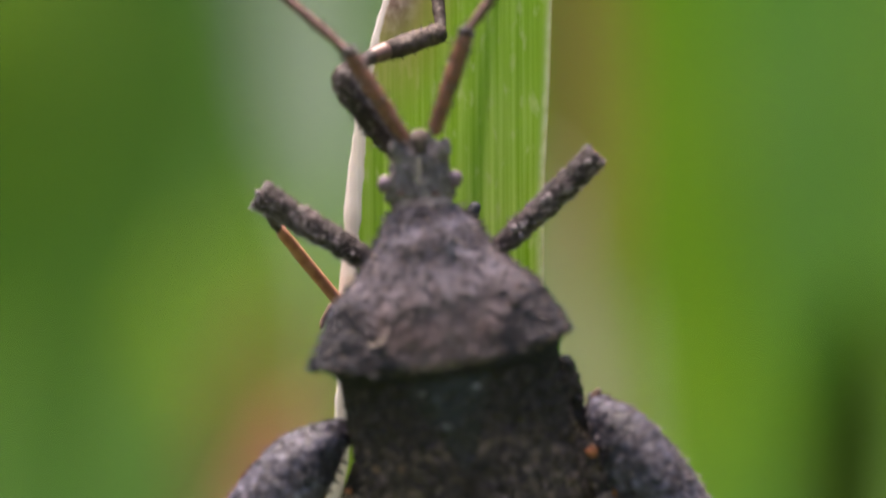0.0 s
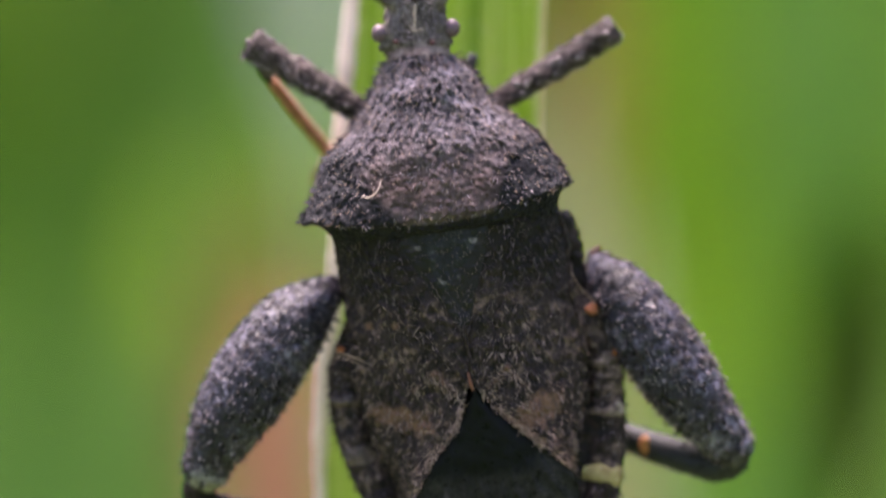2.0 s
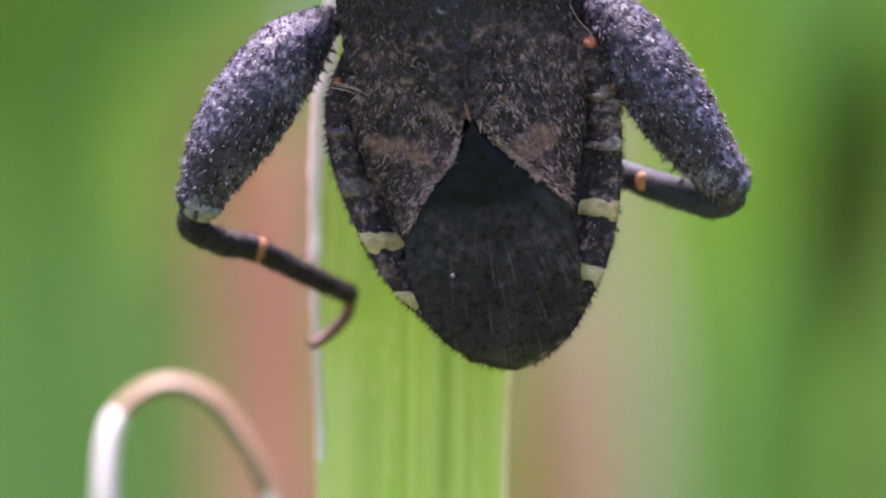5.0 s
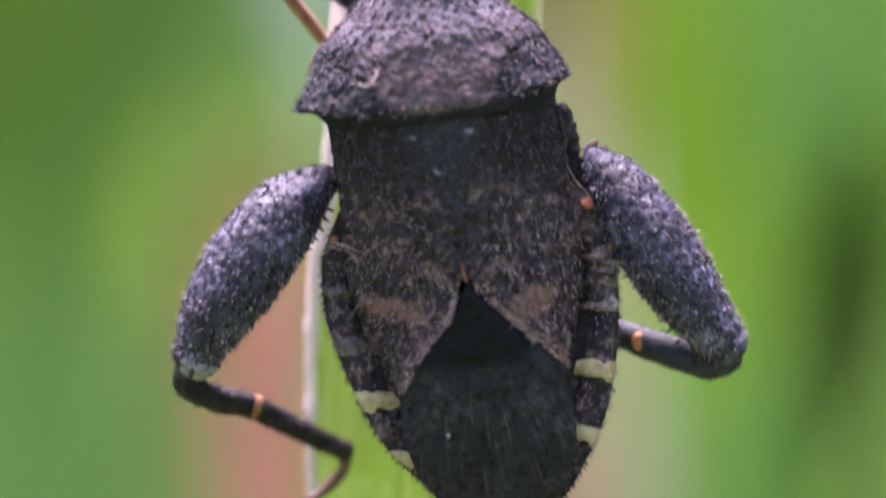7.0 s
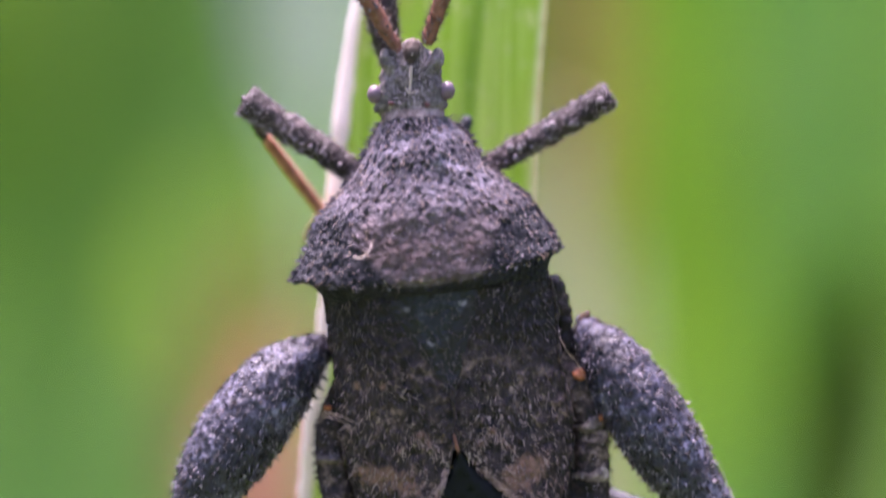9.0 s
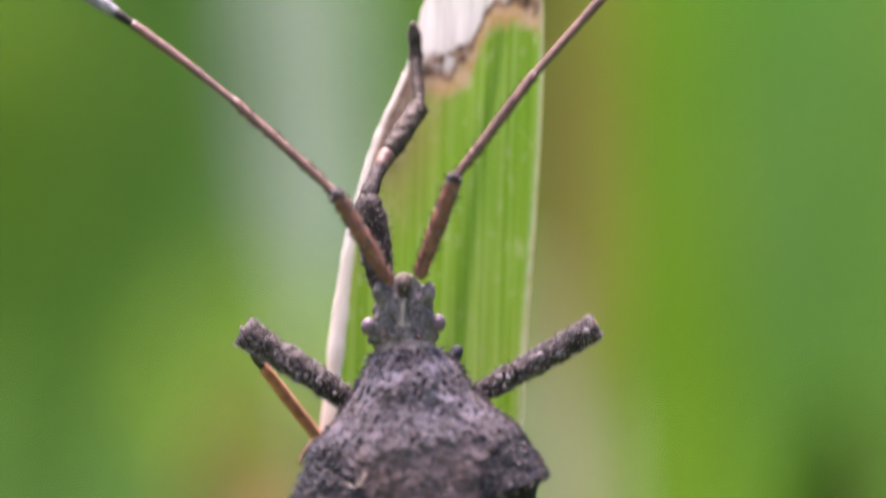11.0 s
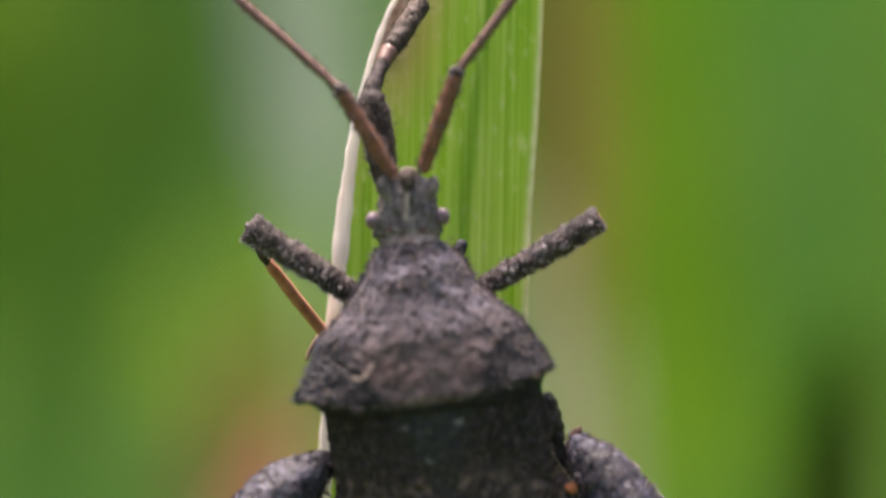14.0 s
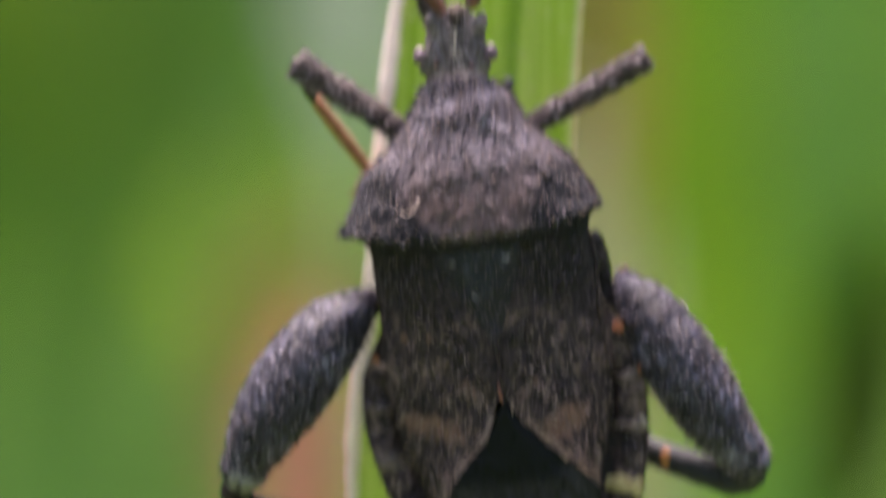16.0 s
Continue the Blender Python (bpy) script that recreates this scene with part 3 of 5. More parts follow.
def build_head():
    bm = bmesh.new()
    tube(bm, [(740, 148, -0.48, 0.50), (738, 139, -0.39, 0.69), (737, 126, -0.36, 0.69), (736, 108, -0.33, 0.63), (736, 84, -0.30, 0.59),
              (736, 64, -0.29, 0.58), (736, 50, -0.22, 0.44), (736, 39, -0.14, 0.27)], 64, 110, 0.06, 6.0, 0.66)
    samples_bm = bm
    head = part("head", samples_bm, M_HEAD, bug, "short rough grey head", origin=G(738, 180, -0.4))
    bm = bmesh.new()
    tube(bm, [(744, 200, -0.36, 0.66), (742, 180, -0.32, 0.65), (741, 162, -0.32, 0.64), (740, 146, -0.36, 0.62)], 40, 24, 0.02, 4, 0.70)
    part("neck", bm, M_NECK, head, "smooth brownish neck collar")
    for u, v, tilt in ((693, 56, -0.35), (780, 54, 0.35)):
        bm = bmesh.new()
        tube(bm, [(u + 14 * (1 if tilt < 0 else -1), v + 28, -0.12, 0.13), (u, v + 6, -0.08, 0.16), (u + tilt * 10, v - 10, -0.10, 0.10)], 14, 14, 0.02, 6)
        part("antenna_socket", bm, M_HEAD, head)
    bm = bmesh.new()
    tube(bm, [(736, 68, 0.02, 0.08), (736, 50, 0.05, 0.15), (737, 34, 0.0, 0.15), (737, 28, -0.06, 0.10)], 12, 16, 0.015, 6)
    part("snout_lobe", bm, M_SHIN, head, "narrow striped brown snout lobe")
    bm = bmesh.new()
    tube(bm, [(734, 114, 0.10, 0.022), (735, 98, 0.115, 0.030), (735, 84, 0.12, 0.036), (736, 72, 0.13, 0.030)], 6, 20)
    tube(bm, [(737, 52, 0.185, 0.014), (737, 38, 0.155, 0.022), (737, 30, 0.06, 0.014)], 6, 10)
    tube(bm, [(725, 108, 0.09, 0.014), (733, 118, 0.10, 0.024), (746, 116, 0.09, 0.022), (757, 113, 0.06, 0.012)], 6, 10)
    part("midline", bm, M_LINE, head, "pale thin line down the middle of the head")
    for u, v in ((669, 123), (804, 113)):
        bm = bmesh.new()
        ball(bm, G(u + (4 if u < 736 else -4), v, -0.16), 0.165, 0.17, 0.19)
        part("eye", bm, M_EYE, head, "round shiny mauve eye")
        bm = bmesh.new()
        s = 1 if u < 736 else -1
        tube(bm, [(u + 8 * s, v + 26, -0.2, 0.10), (u + 22 * s, v + 14, -0.16, 0.16), (u + 22 * s, v - 10, -0.16, 0.14), (u + 30 * s, v - 24, -0.15, 0.08)], 10, 14, 0.03, 6)
        part("eye_base", bm, M_HEAD, head)
    for u, v in ((702, 138), (766, 139)):
        bm = bmesh.new()
        ball(bm, G(u, v, 0.06), 0.065, 0.05, 0.05, 10, 8)
        part("ocellus", bm, M_OCEL, head, "tiny dark red simple eye")
    bm = bmesh.new()
    r = random.Random(21)
    for _ in range(900):
        u, v = r.uniform(686, 788), r.uniform(40, 140)
        s = abs(u - 737) / 56
        hair(bm, G(u, v, -0.36 + 0.45 * math.sqrt(max(0, 1 - s * s))), Vector((r.gauss(0, 0.4) + (u - 737) / 60, -0.8, -0.5 + r.gauss(0, 0.4))), r.uniform(0.04, 0.1), 0.008)
    tagged(part("setae", bm, M_SETA, head, smooth=False), kind="stuff")


def build_thorax():
    bm = bmesh.new()
    tube(bm, [(745, 190, -0.9, 0.5), (760, 260, -0.9, 1.0), (775, 350, -0.9, 1.75), (790, 450, -0.95, 2.25), (803, 540, -1.0, 2.25), (820, 650, -1.05, 2.2),
              (838, 780, -1.1, 2.2), (850, 900, -1.1, 2.1), (868, 1030, -1.0, 1.65), (888, 1120, -0.9, 0.9)], 40, 60, 0.04, 3, 0.36)
    part("underside", bm, M_LEGD, bug, "dark body underside")
    # rough side plate that shows past the wing base
    bm = bmesh.new()
    tube(bm, [(992, 448, -0.5, 0.20), (1004, 480, -0.6, 0.27), (1010, 515, -0.7, 0.25), (1014, 550, -0.75, 0.24), (1024, 590, -0.8, 0.18)], 14, 30, 0.10, 6)
    r = random.Random(31)
    for _ in range(160):
        f = r.random()
        hair(bm, G(992 + 14 * math.sin(f * 3.1) + r.uniform(0, 16), 445 + 95 * f, -0.45 - 0.2 * f), Vector((1, -0.4 + r.gauss(0, 0.4), r.gauss(0, 0.6))), r.uniform(0.06, 0.16), r.uniform(0.012, 0.03))
    part("side_plate", bm, M_LEGD, bug, "rough dark side plate of the thorax")
    bm = bmesh.new()
    tube(bm, [(610, 470, -0.55, 0.13), (606, 500, -0.62, 0.13), (610, 540, -0.7, 0.12)], 14, 20, 0.06, 6)
    part("side_plate", bm, M_LEGD, bug)


def build_wings():
    dome = lambda s, r: max(0.0, 1 - r * r)
    # leathery outer wing fields
    fields = [
        ([(589, 470), (599, 520), (610, 587), (620, 656), (629, 735), (653, 814), (681, 875), (728, 948)],
         [(672, 470), (700, 530), (742, 610), (782, 680), (826, 744), (806, 826), (764, 888), (734, 950)], 1),
        ([(888, 455), (868, 520), (858, 610), (850, 680), (846, 744), (890, 798), (950, 846), (1010, 892)],
         [(988, 425), (1003, 490), (1012, 579), (1028, 649), (1040, 728), (1032, 797), (1022, 850), (1016, 894)], -1),
    ]
    patches = [(690, 795, 42, 20), (745, 815, 36, 22), (970, 775, 34, 30), (940, 800, 26, 22), (700, 640, 8, 8), (655, 640, 9, 9)]
    lines = [((732, 754), (771, 722)), ((771, 722), (806, 762)), ((864, 752), (898, 712)), ((898, 712), (930, 745)), ((836, 756), (806, 826)), ((845, 756), (955, 848)),
             ((806, 826), (762, 890)), ((680, 560), (800, 730)), ((905, 570), (850, 730))]

    def dist2(u, v, a, b):
        (x0, y0), (x1, y1) = a, b
        k = min(max(((u - x0) * (x1 - x0) + (v - y0) * (y1 - y0)) / ((x1 - x0) ** 2 + (y1 - y0) ** 2), 0), 1)
        return (u - x0 - k * (x1 - x0)) ** 2 + (v - y0 - k * (y1 - y0)) ** 2

    def pigment(u, v):
        g = sum(math.exp(-(((u - a) / c) ** 2 + ((v - b) / d) ** 2)) for a, b, c, d in patches)
        for (x0, y0), (x1, y1) in lines:
            k = min(max(((u - x0) * (x1 - x0) + (v - y0) * (y1 - y0)) / ((x1 - x0) ** 2 + (y1 - y0) ** 2), 0), 1)
            g += (0.6 if y0 > 600 else 0.12) * math.exp(-((u - x0 - k * (x1 - x0)) ** 2 + (v - y0 - k * (y1 - y0)) ** 2) / 45.0)
        return min(g, 1.0) * 0.85
    for left, right, side in fields:
        def height(s, r, side=side):
            inner = 0.66 - 0.22 * s
            outer = -0.12 - 0.32 * s
            k = (r * side + 1) / 2
            return outer + (inner - outer) * math.sin(min(k, 1) * math.pi / 2) ** 0.8
        pts, uv = between(left, right, 130, 80, height, 0.042, 3.6)
        for i, row in enumerate(pts):
            for j, p in enumerate(row):
                u, v = uv[i][j]
                p.y -= 0.22 * max(0.0, 0.42 - noise.voronoi(p * 5000)[0][0]) / 1000
                p.y -= 0.035 * sum(math.exp(-dist2(u, v, *seg) / 22.0) for seg in lines[:4] + lines[7:]) / 1000
        bm = bmesh.new()
        rows = grid(bm, pts)
        nv = len(bm.verts)
        skirt(bm, rows, 0.0003)
        pig = [pigment(u, v) for row in uv for u, v in row] + [0.0] * (len(bm.verts) - nv)
        # shade behind the pronotum painted into the dark wing base
        painted_shade = [0.8 * min(max((640 - v + 30 * noise.noise(Vector((u / 40, v / 40, 2)))) / 120, 0), 1) for row in uv for u, v in row] + [0.0] * (len(bm.verts) - nv)
        ob = part("corium", bm, M_WING, bug, "leathery dark brown forewing with tan patches", attrs={"pig": pig, "shade_pigment": painted_shade})
        smp = surface_samples(pts)
        bristles("setae", smp, 460, 0.14, 0.010, M_SETM, ob, 0.9, 0.45)
        spots = [uv[i][j] for i in range(1, len(uv) - 1) for j in range(1, len(uv[0]) - 1)]
        low = [p for p, (u, v) in zip(smp, spots) if v > 610 + 60 * noise.noise(Vector((u / 30, v / 30, 9)))]
        bristles("bright_setae", low, 300, 0.17, 0.014, M_FUZZ, ob, 1.0, 0.5)
        bristles("dark_setae", smp, 500, 0.12, 0.013, M_SETD, ob, 0.9, 0.45)
        # tan fuzz along the raised veins and round the wing tip
        near = [smp_p for smp_p, (u, v) in zip(smp, [uv[i][j] for i in range(1, len(uv) - 1) for j in range(1, len(uv[0]) - 1)])
                if min(dist2(u, v, *seg) for seg in lines[:7]) < 110]
        bristles("tan_fuzz", near, 260, 0.12, 0.013, M_FUZZ, ob, 0.9, 0.5)
        tip = [smp_p for smp_p, (u, v) in zip(smp, [uv[i][j] for i in range(1, len(uv) - 1) for j in range(1, len(uv[0]) - 1)])
               if min(dist2(u, v, *seg) for seg in lines[4:6]) < 60]
        bristles("pale_tuft", tip, 80, 0.15, 0.014, M_FUZZ, ob, 0.9, 0.6)
        bm = bmesh.new()
        edge = smooth_curve([(p[0], p[1], -0.08 - 0.32 * i / 7, 0.035) for i, p in enumerate(left if side > 0 else right)], 40)
        tube(bm, [tuple(e) for e in edge], 8, 110, 0.06, 3.5)
        part("wing_margin", bm, M_WING, ob, attrs={"pig": [0.18] * len(bm.verts), "shade_pigment": [0.0] * len(bm.verts)})
    # claval strips beside the scutellum
    for left, right, side in (([(658, 472), (686, 532), (730, 614), (772, 686), (824, 750)], [(722, 476), (768, 555), (806, 610), (826, 655), (840, 748)], 1),
                              ([(852, 466), (838, 555), (830, 610), (822, 655), (838, 748)], [(908, 455), (892, 520), (878, 610), (868, 682), (852, 750)], -1)):
        pts, uv = between(left, right, 70, 24, lambda s, r: 0.68 - 0.12 * s + 0.05 * (1 - r * r), 0.03, 3.6)
        for row in pts:
            for p in row:
                p.y -= 0.2 * max(0.0, 0.42 - noise.voronoi(p * 5000)[0][0]) / 1000
        bm = bmesh.new()
        rows = grid(bm, pts)
        nv = len(bm.verts)
        skirt(bm, rows, 0.0002)
        pig = [0.35 * max(0, 1 - abs(v - 735) / 30) for row in uv for u, v in row] + [0.0] * (len(bm.verts) - nv)
        # same painted shade on the front end of the strip
        painted_shade = [0.8 * min(max((640 - v) / 120, 0), 1) for row in uv for u, v in row] + [0.0] * (len(bm.verts) - nv)
        ob = part("clavus", bm, M_WING, bug, attrs={"pig": pig, "shade_pigment": painted_shade})
        bristles("setae", surface_samples(pts), 160, 0.11, 0.009, M_SETM, ob, 0.9, 0.4)
    # scutellum
    pts, uv = between([(700, 470), (708, 500), (745, 555), (790, 610), (822, 655)], [(874, 458), (866, 488), (850, 555), (838, 610), (826, 657)], 60, 46,
                      lambda s, r: 0.72 - 0.05 * s + 0.10 * (1 - r * r) * (1 - s), 0.035, 4)
    bm = bmesh.new()
    rows = grid(bm, pts)
    nv = len(bm.verts)
    skirt(bm, rows, 0.0003)
    pig = [0.62 * (math.exp(-(((u - 732) / 20) ** 2 + ((v - 503) / 7) ** 2)) + math.exp(-(((u - 843) / 15) ** 2 + ((v - 489) / 8) ** 2)))
           + 0.33 * math.exp(-(((u - 790) / 30) ** 2 + ((v - 560) / 16) ** 2)) for row in uv for u, v in row] + [0.0] * (len(bm.verts) - nv)
    black = [0.95 * min(max((abs(u - 786) - 0.58 * (586 - v) + 14 * noise.noise(Vector((u / 14, v / 14, 6)))) / 16 + 0.4, 0), 1) for row in uv for u, v in row] + [0.0] * (len(bm.verts) - nv)
    ob = part("scutellum", bm, M_SCUT, bug, "small dark triangular shield with two pale spots", attrs={"pig": pig, "shade_pigment": black})
    bristles("setae", surface_samples(pts), 190, 0.10, 0.008, M_SETM, ob, 0.9, 0.4)
    bm = bmesh.new()
    tube(bm, [(824, 640, 0.70, 0.04), (826, 665, 0.69, 0.035), (832, 700, 0.66, 0.025), (839, 755, 0.58, 0.02)], 8, 30, 0.015, 8)
    part("wing_seam", bm, M_CONN, bug, "thin dark seam between the folded wings")
    bm = bmesh.new()
    tube(bm, [(829, 722, 0.63, 0.02), (833, 738, 0.63, 0.04), (838, 752, 0.58, 0.03)], 8, 10, 0.015, 8)
    part("seam_tip", bm, M_ANT, bug, "reddish-brown tip of the wing seam")
    bm = bmesh.new()
    for du, dv in ((0, 0), (6, 5), (-3, 9)):
        tube(bm, [(584 + du, 684 + dv, -0.25, 0.006), (605 + du, 687 + dv, -0.02, 0.007), (628 + du, 693 + dv, 0.14, 0.006), (652 + du, 704 + dv, 0.22, 0.004)], 5, 14)
    part("loose_hairs", bm, M_FUZZ, bug, "few long pale hairs across the wing edge", smooth=False)
    bm = bmesh.new()
    tube(bm, [(1010, 542, -0.1, 0.006), (1026, 570, -0.12, 0.008), (1046, 592, -0.22, 0.007), (1062, 622, -0.3, 0.005)], 6, 20)
    part("rim_thread", bm, M_FUZZ, bug, "thin tan thread along the wing edge")
    # membrane
    left = [(838, 748), (802, 830), (758, 892), (729, 943), (727, 985), (737, 1040), (763, 1096), (812, 1146), (872, 1176), (905, 1184)]
    right = [(843, 748), (893, 801), (953, 849), (1012, 893), (1028, 947), (1036, 1010), (1034, 1060), (1004, 1128), (960, 1164), (921, 1184)]

    def mheight(s, r):
        return 0.45 - 0.10 * s - 0.72 * s * s * s + 0.12 * (1 - r * r) * (1 - 0.4 * s)
    pts, uv = between(left, right, 120, 140, mheight)
    for i, row in enumerate(pts):
        for j, p in enumerate(row):
            u, v = uv[i][j]
            a = math.atan2(u - 815 - (v - 700) * 0.12, v - 640)
            k = min(max((v - 850) / 60, 0), 1)
            p.y -= (0.022 * k * abs(math.sin(a * 30 + 1.2 * noise.noise(Vector((u / 60, v / 60, 0))))) ** 4 + 0.02 * noise.noise(p * 3000)) / 1000
    bm = bmesh.new()
    rows = grid(bm, pts)
    nv = len(bm.verts)
    skirt(bm, rows, 0.00015)
    pig = [1.2 * min(max((900 - 0.10 * (u - 850) - v) / 50 + 0.5, 0), 1) * min(max((100 + 0.1 * (v - 850) - abs(u - 852)) / 30 + 0.4, 0), 1) for row in uv for u, v in row] + [0.0] * (len(bm.verts) - nv)
    streak = []
    for row in uv:
        for u, v in row:
            a = math.atan2(u - 815 - (v - 700) * 0.12, v - 640)
            k = min(max((v - 860) / 80, 0), 1)
            streak.append(0.55 * k * max(0.0, noise.noise(Vector((a * 42, v / 120, 3.0)))) + 0.75 * k * max(0.0, noise.noise(Vector((a * 75, v / 80, 7.0)))))
    streak += [0.0] * (len(bm.verts) - nv)
    ob = part("membrane", bm, M_MEMB, bug, "blackish veined wing membrane", attrs={"pig": pig, "shade_pigment": streak})
    bm = bmesh.new()
    ball(bm, G(811, 1024, 0.42), 0.045, 0.04, 0.05, 8, 6)
    part("speck", bm, M_TIP, ob, "tiny white speck")


def build_abdomen():
    left = [(612, 630), (588, 700), (584, 754), (594, 823), (615, 883), (641, 942), (667, 991), (707, 1050), (758, 1097), (810, 1146), (868, 1175), (916, 1186)]
    right = [(1016, 548), (1036, 577), (1067, 616), (1093, 675), (1104, 745), (1106, 824), (1101, 904), (1085, 983), (1057, 1053), (1018, 1123), (963, 1170), (926, 1186)]
    pts, uv = between(left, right, 70, 40, lambda s, r: -0.72 + 0.25 * (1 - r * r), 0.02, 4)
    bm = bmesh.new()
    rows = grid(bm, pts)
    skirt(bm, rows, 0.0005)
    part("abdomen", bm, M_CONN, bug, "broad dark abdomen with toothed rim")
    # rim plates: dark segments with pale bands between them
    spans = {
        "l": [(650, 758, M_CONN), (758, 782, M_BAND), (782, 853, M_CONN), (853, 884, M_BAND), (884, 944, M_CONN),
              (944, 983, M_YELL), (983, 1050, M_CONN), (1050, 1086, M_YELL), (1086, 1140, M_CONN)],
        "r": [(572, 682, M_CONN), (682, 706, M_BAND), (706, 776, M_CONN), (776, 798, M_BAND), (798, 884, M_CONN),
              (884, 924, M_YELL), (924, 1002, M_CONN), (1002, 1040, M_YELL), (1040, 1110, M_CONN)],
    }
    r = random.Random(8)
    spines, rim_fuzz = bmesh.new(), bmesh.new()
    for key, edge, sgn in (("l", left, 1), ("r", right, -1)):
        c = smooth_curve(edge, 400)
        tan = np.gradient(c, axis=0)
        tan /= np.linalg.norm(tan, axis=1)[:, None]
        inward = np.stack([tan[:, 1] * sgn, -tan[:, 0] * sgn], 1)
        level = inward * 0.4 + np.array([0.9 * sgn, 0.1]) if sgn > 0 else inward
        level /= np.linalg.norm(level, axis=1)[:, None]
        for v0, v1, mat in spans[key]:
            over = 7 if mat is M_CONN else 0
            at = np.linspace(v0 - over, v1 + over, 12)
            wide = 70 if mat is M_YELL else 66
            pts = []
            for k, v in enumerate(at):
                i = int(np.argmin(np.abs(c[:360, 1] - v)))
                row = []
                for j in range(11):
                    f = j / 10
                    uu, vv = c[i] + level[i] * wide * f
                    if mat is M_YELL:
                        vm = (at[0] + at[-1]) / 2
                        vv += (vm - v) * (0.45 * f ** 3 + 0.12 * (1 - f) ** 4)
                    wob = (7 if mat is M_YELL else 16) * noise.noise(Vector((f * 2.6, v0 / 9, 4 if k < 6 else 8)))
                    vv += wob * (abs(k - 5.5) / 5.5 if mat is not M_CONN else 0)
                    h = -0.50 + (0.07 if mat is M_YELL else 0.12) * math.sin(f * math.pi) - 0.10 * f + 0.001 * (v0 % 7)
                    h += 0.0 if mat is M_CONN else (0.075 if mat is M_YELL else 0.035) - 0.05 * (abs(k - 5.5) / 5.5) ** 3 - 0.04 * f ** 4
                    p = G(uu, vv, h)
                    p.y -= (0.25 if mat is M_YELL else 1.0) * (0.15 * max(0.0, 0.42 - noise.voronoi(p * 5200)[0][0]) + 0.06 * noise.noise(p * 3200) + 0.05 * noise.noise(p * 7500)) / 1000
                    row.append(p)
                pts.append(row)
            bm = bmesh.new()
            rows = grid(bm, pts)
            skirt(bm, rows, 0.00028)
            what = {M_CONN: "dark rim plate", M_BAND: "tan rim band", M_YELL: "cream rim band"}[mat]
            part("rim_plate", bm, mat, bug, what)
        for _ in range(240):
            i = r.randrange(20, 395)
            p = G(c[i][0], c[i][1], -0.6 + r.uniform(-0.15, 0.1))
            out = Vector((-inward[i][0], 0, inward[i][1]))
            if r.random() < 0.5:
                f = r.uniform(0.1, 0.8)
                q = c[i] + inward[i] * 60 * f
                hair(rim_fuzz, G(q[0], q[1], -0.42), Vector((r.gauss(0, 0.4), -0.7, -0.7 + r.gauss(0, 0.3))), r.uniform(0.05, 0.11), 0.008)
            hair(spines, p, out + Vector((r.gauss(0, 0.25), r.gauss(0, 0.25), -0.5)), r.uniform(0.06, 0.15), 0.014)
    for u, v, h in ((604, 680, -0.40), (1048, 609, -0.38), (1092, 684, -0.42)):
        bm = bmesh.new()
        ball(bm, G(u, v, h), 0.14 if v < 650 else 0.085, 0.06, 0.125 if v < 650 else 0.065, 12, 9)
        for w in bm.verts:
            w.co += noise.noise_vector(w.co * 9000) * 0.00003
        part("orange_knob", bm, M_ORNG, bug, "small orange knob on the rim")
    tagged(part("rim_setae", rim_fuzz, M_SETA, bug, smooth=False), kind="stuff")
    tagged(part("rim_bristles", spines, M_SETD, bug, smooth=False), kind="stuff")


def limb(name, pts, mat, parent, label, origin=None, rough=0.03, freq=5, flat=1.0, seg=18, n=46, cap=1.0):
    bm = bmesh.new()
    samples = tube(bm, pts, seg, n, rough, freq, flat, cap)
    ob = part(name, bm, mat, parent, label, origin=origin)
    return ob, samples


def leg_bristles(ob, samples, pale, dark, length, lean=0.8):
    if pale:
        bristles("setae", samples, pale, length, 0.010, M_SETA, ob, lean, 0.35)
    if dark:
        bristles("dark_bristles", samples, dark, length * 1.1, 0.010, M_SETD, ob, 0.5, 0.35)


def band(pts, parent, mat, label):
    bm = bmesh.new()
    tube(bm, pts, 18, 8)
    part("ring", bm, mat, parent, label)


WARTS = random.Random(77)


def wart(u, v, h, size, parent):
    """One pale, uneven wart on a leg."""
    bm = bmesh.new()
    ball(bm, G(u, v, h), size * WARTS.uniform(0.7, 1.2), size * 0.8, size * WARTS.uniform(0.7, 1.4), 9, 7)
    for w in bm.verts:
        w.co += Vector([WARTS.uniform(-1, 1) for _ in range(3)]) * size * 0.22 / 1000
    part("wart", bm, M_WART, parent)


def thigh_grain(fem, samples):
    """Dark scale-like points, pale scales and a few bright chips over a thigh; the pale ones also imitate glints."""
    bristles("dark_grain", samples, 800, 0.08, 0.030, M_LEGD, fem, 1.2, 0.3)
    bristles("pale_glint_grain", samples, 300, 0.085, 0.026, M_WART, fem, 1.8, 0.5)
    bristles("glint_chips", samples, 34, 0.075, 0.045, M_SETA, fem, 1.6, 0.5)


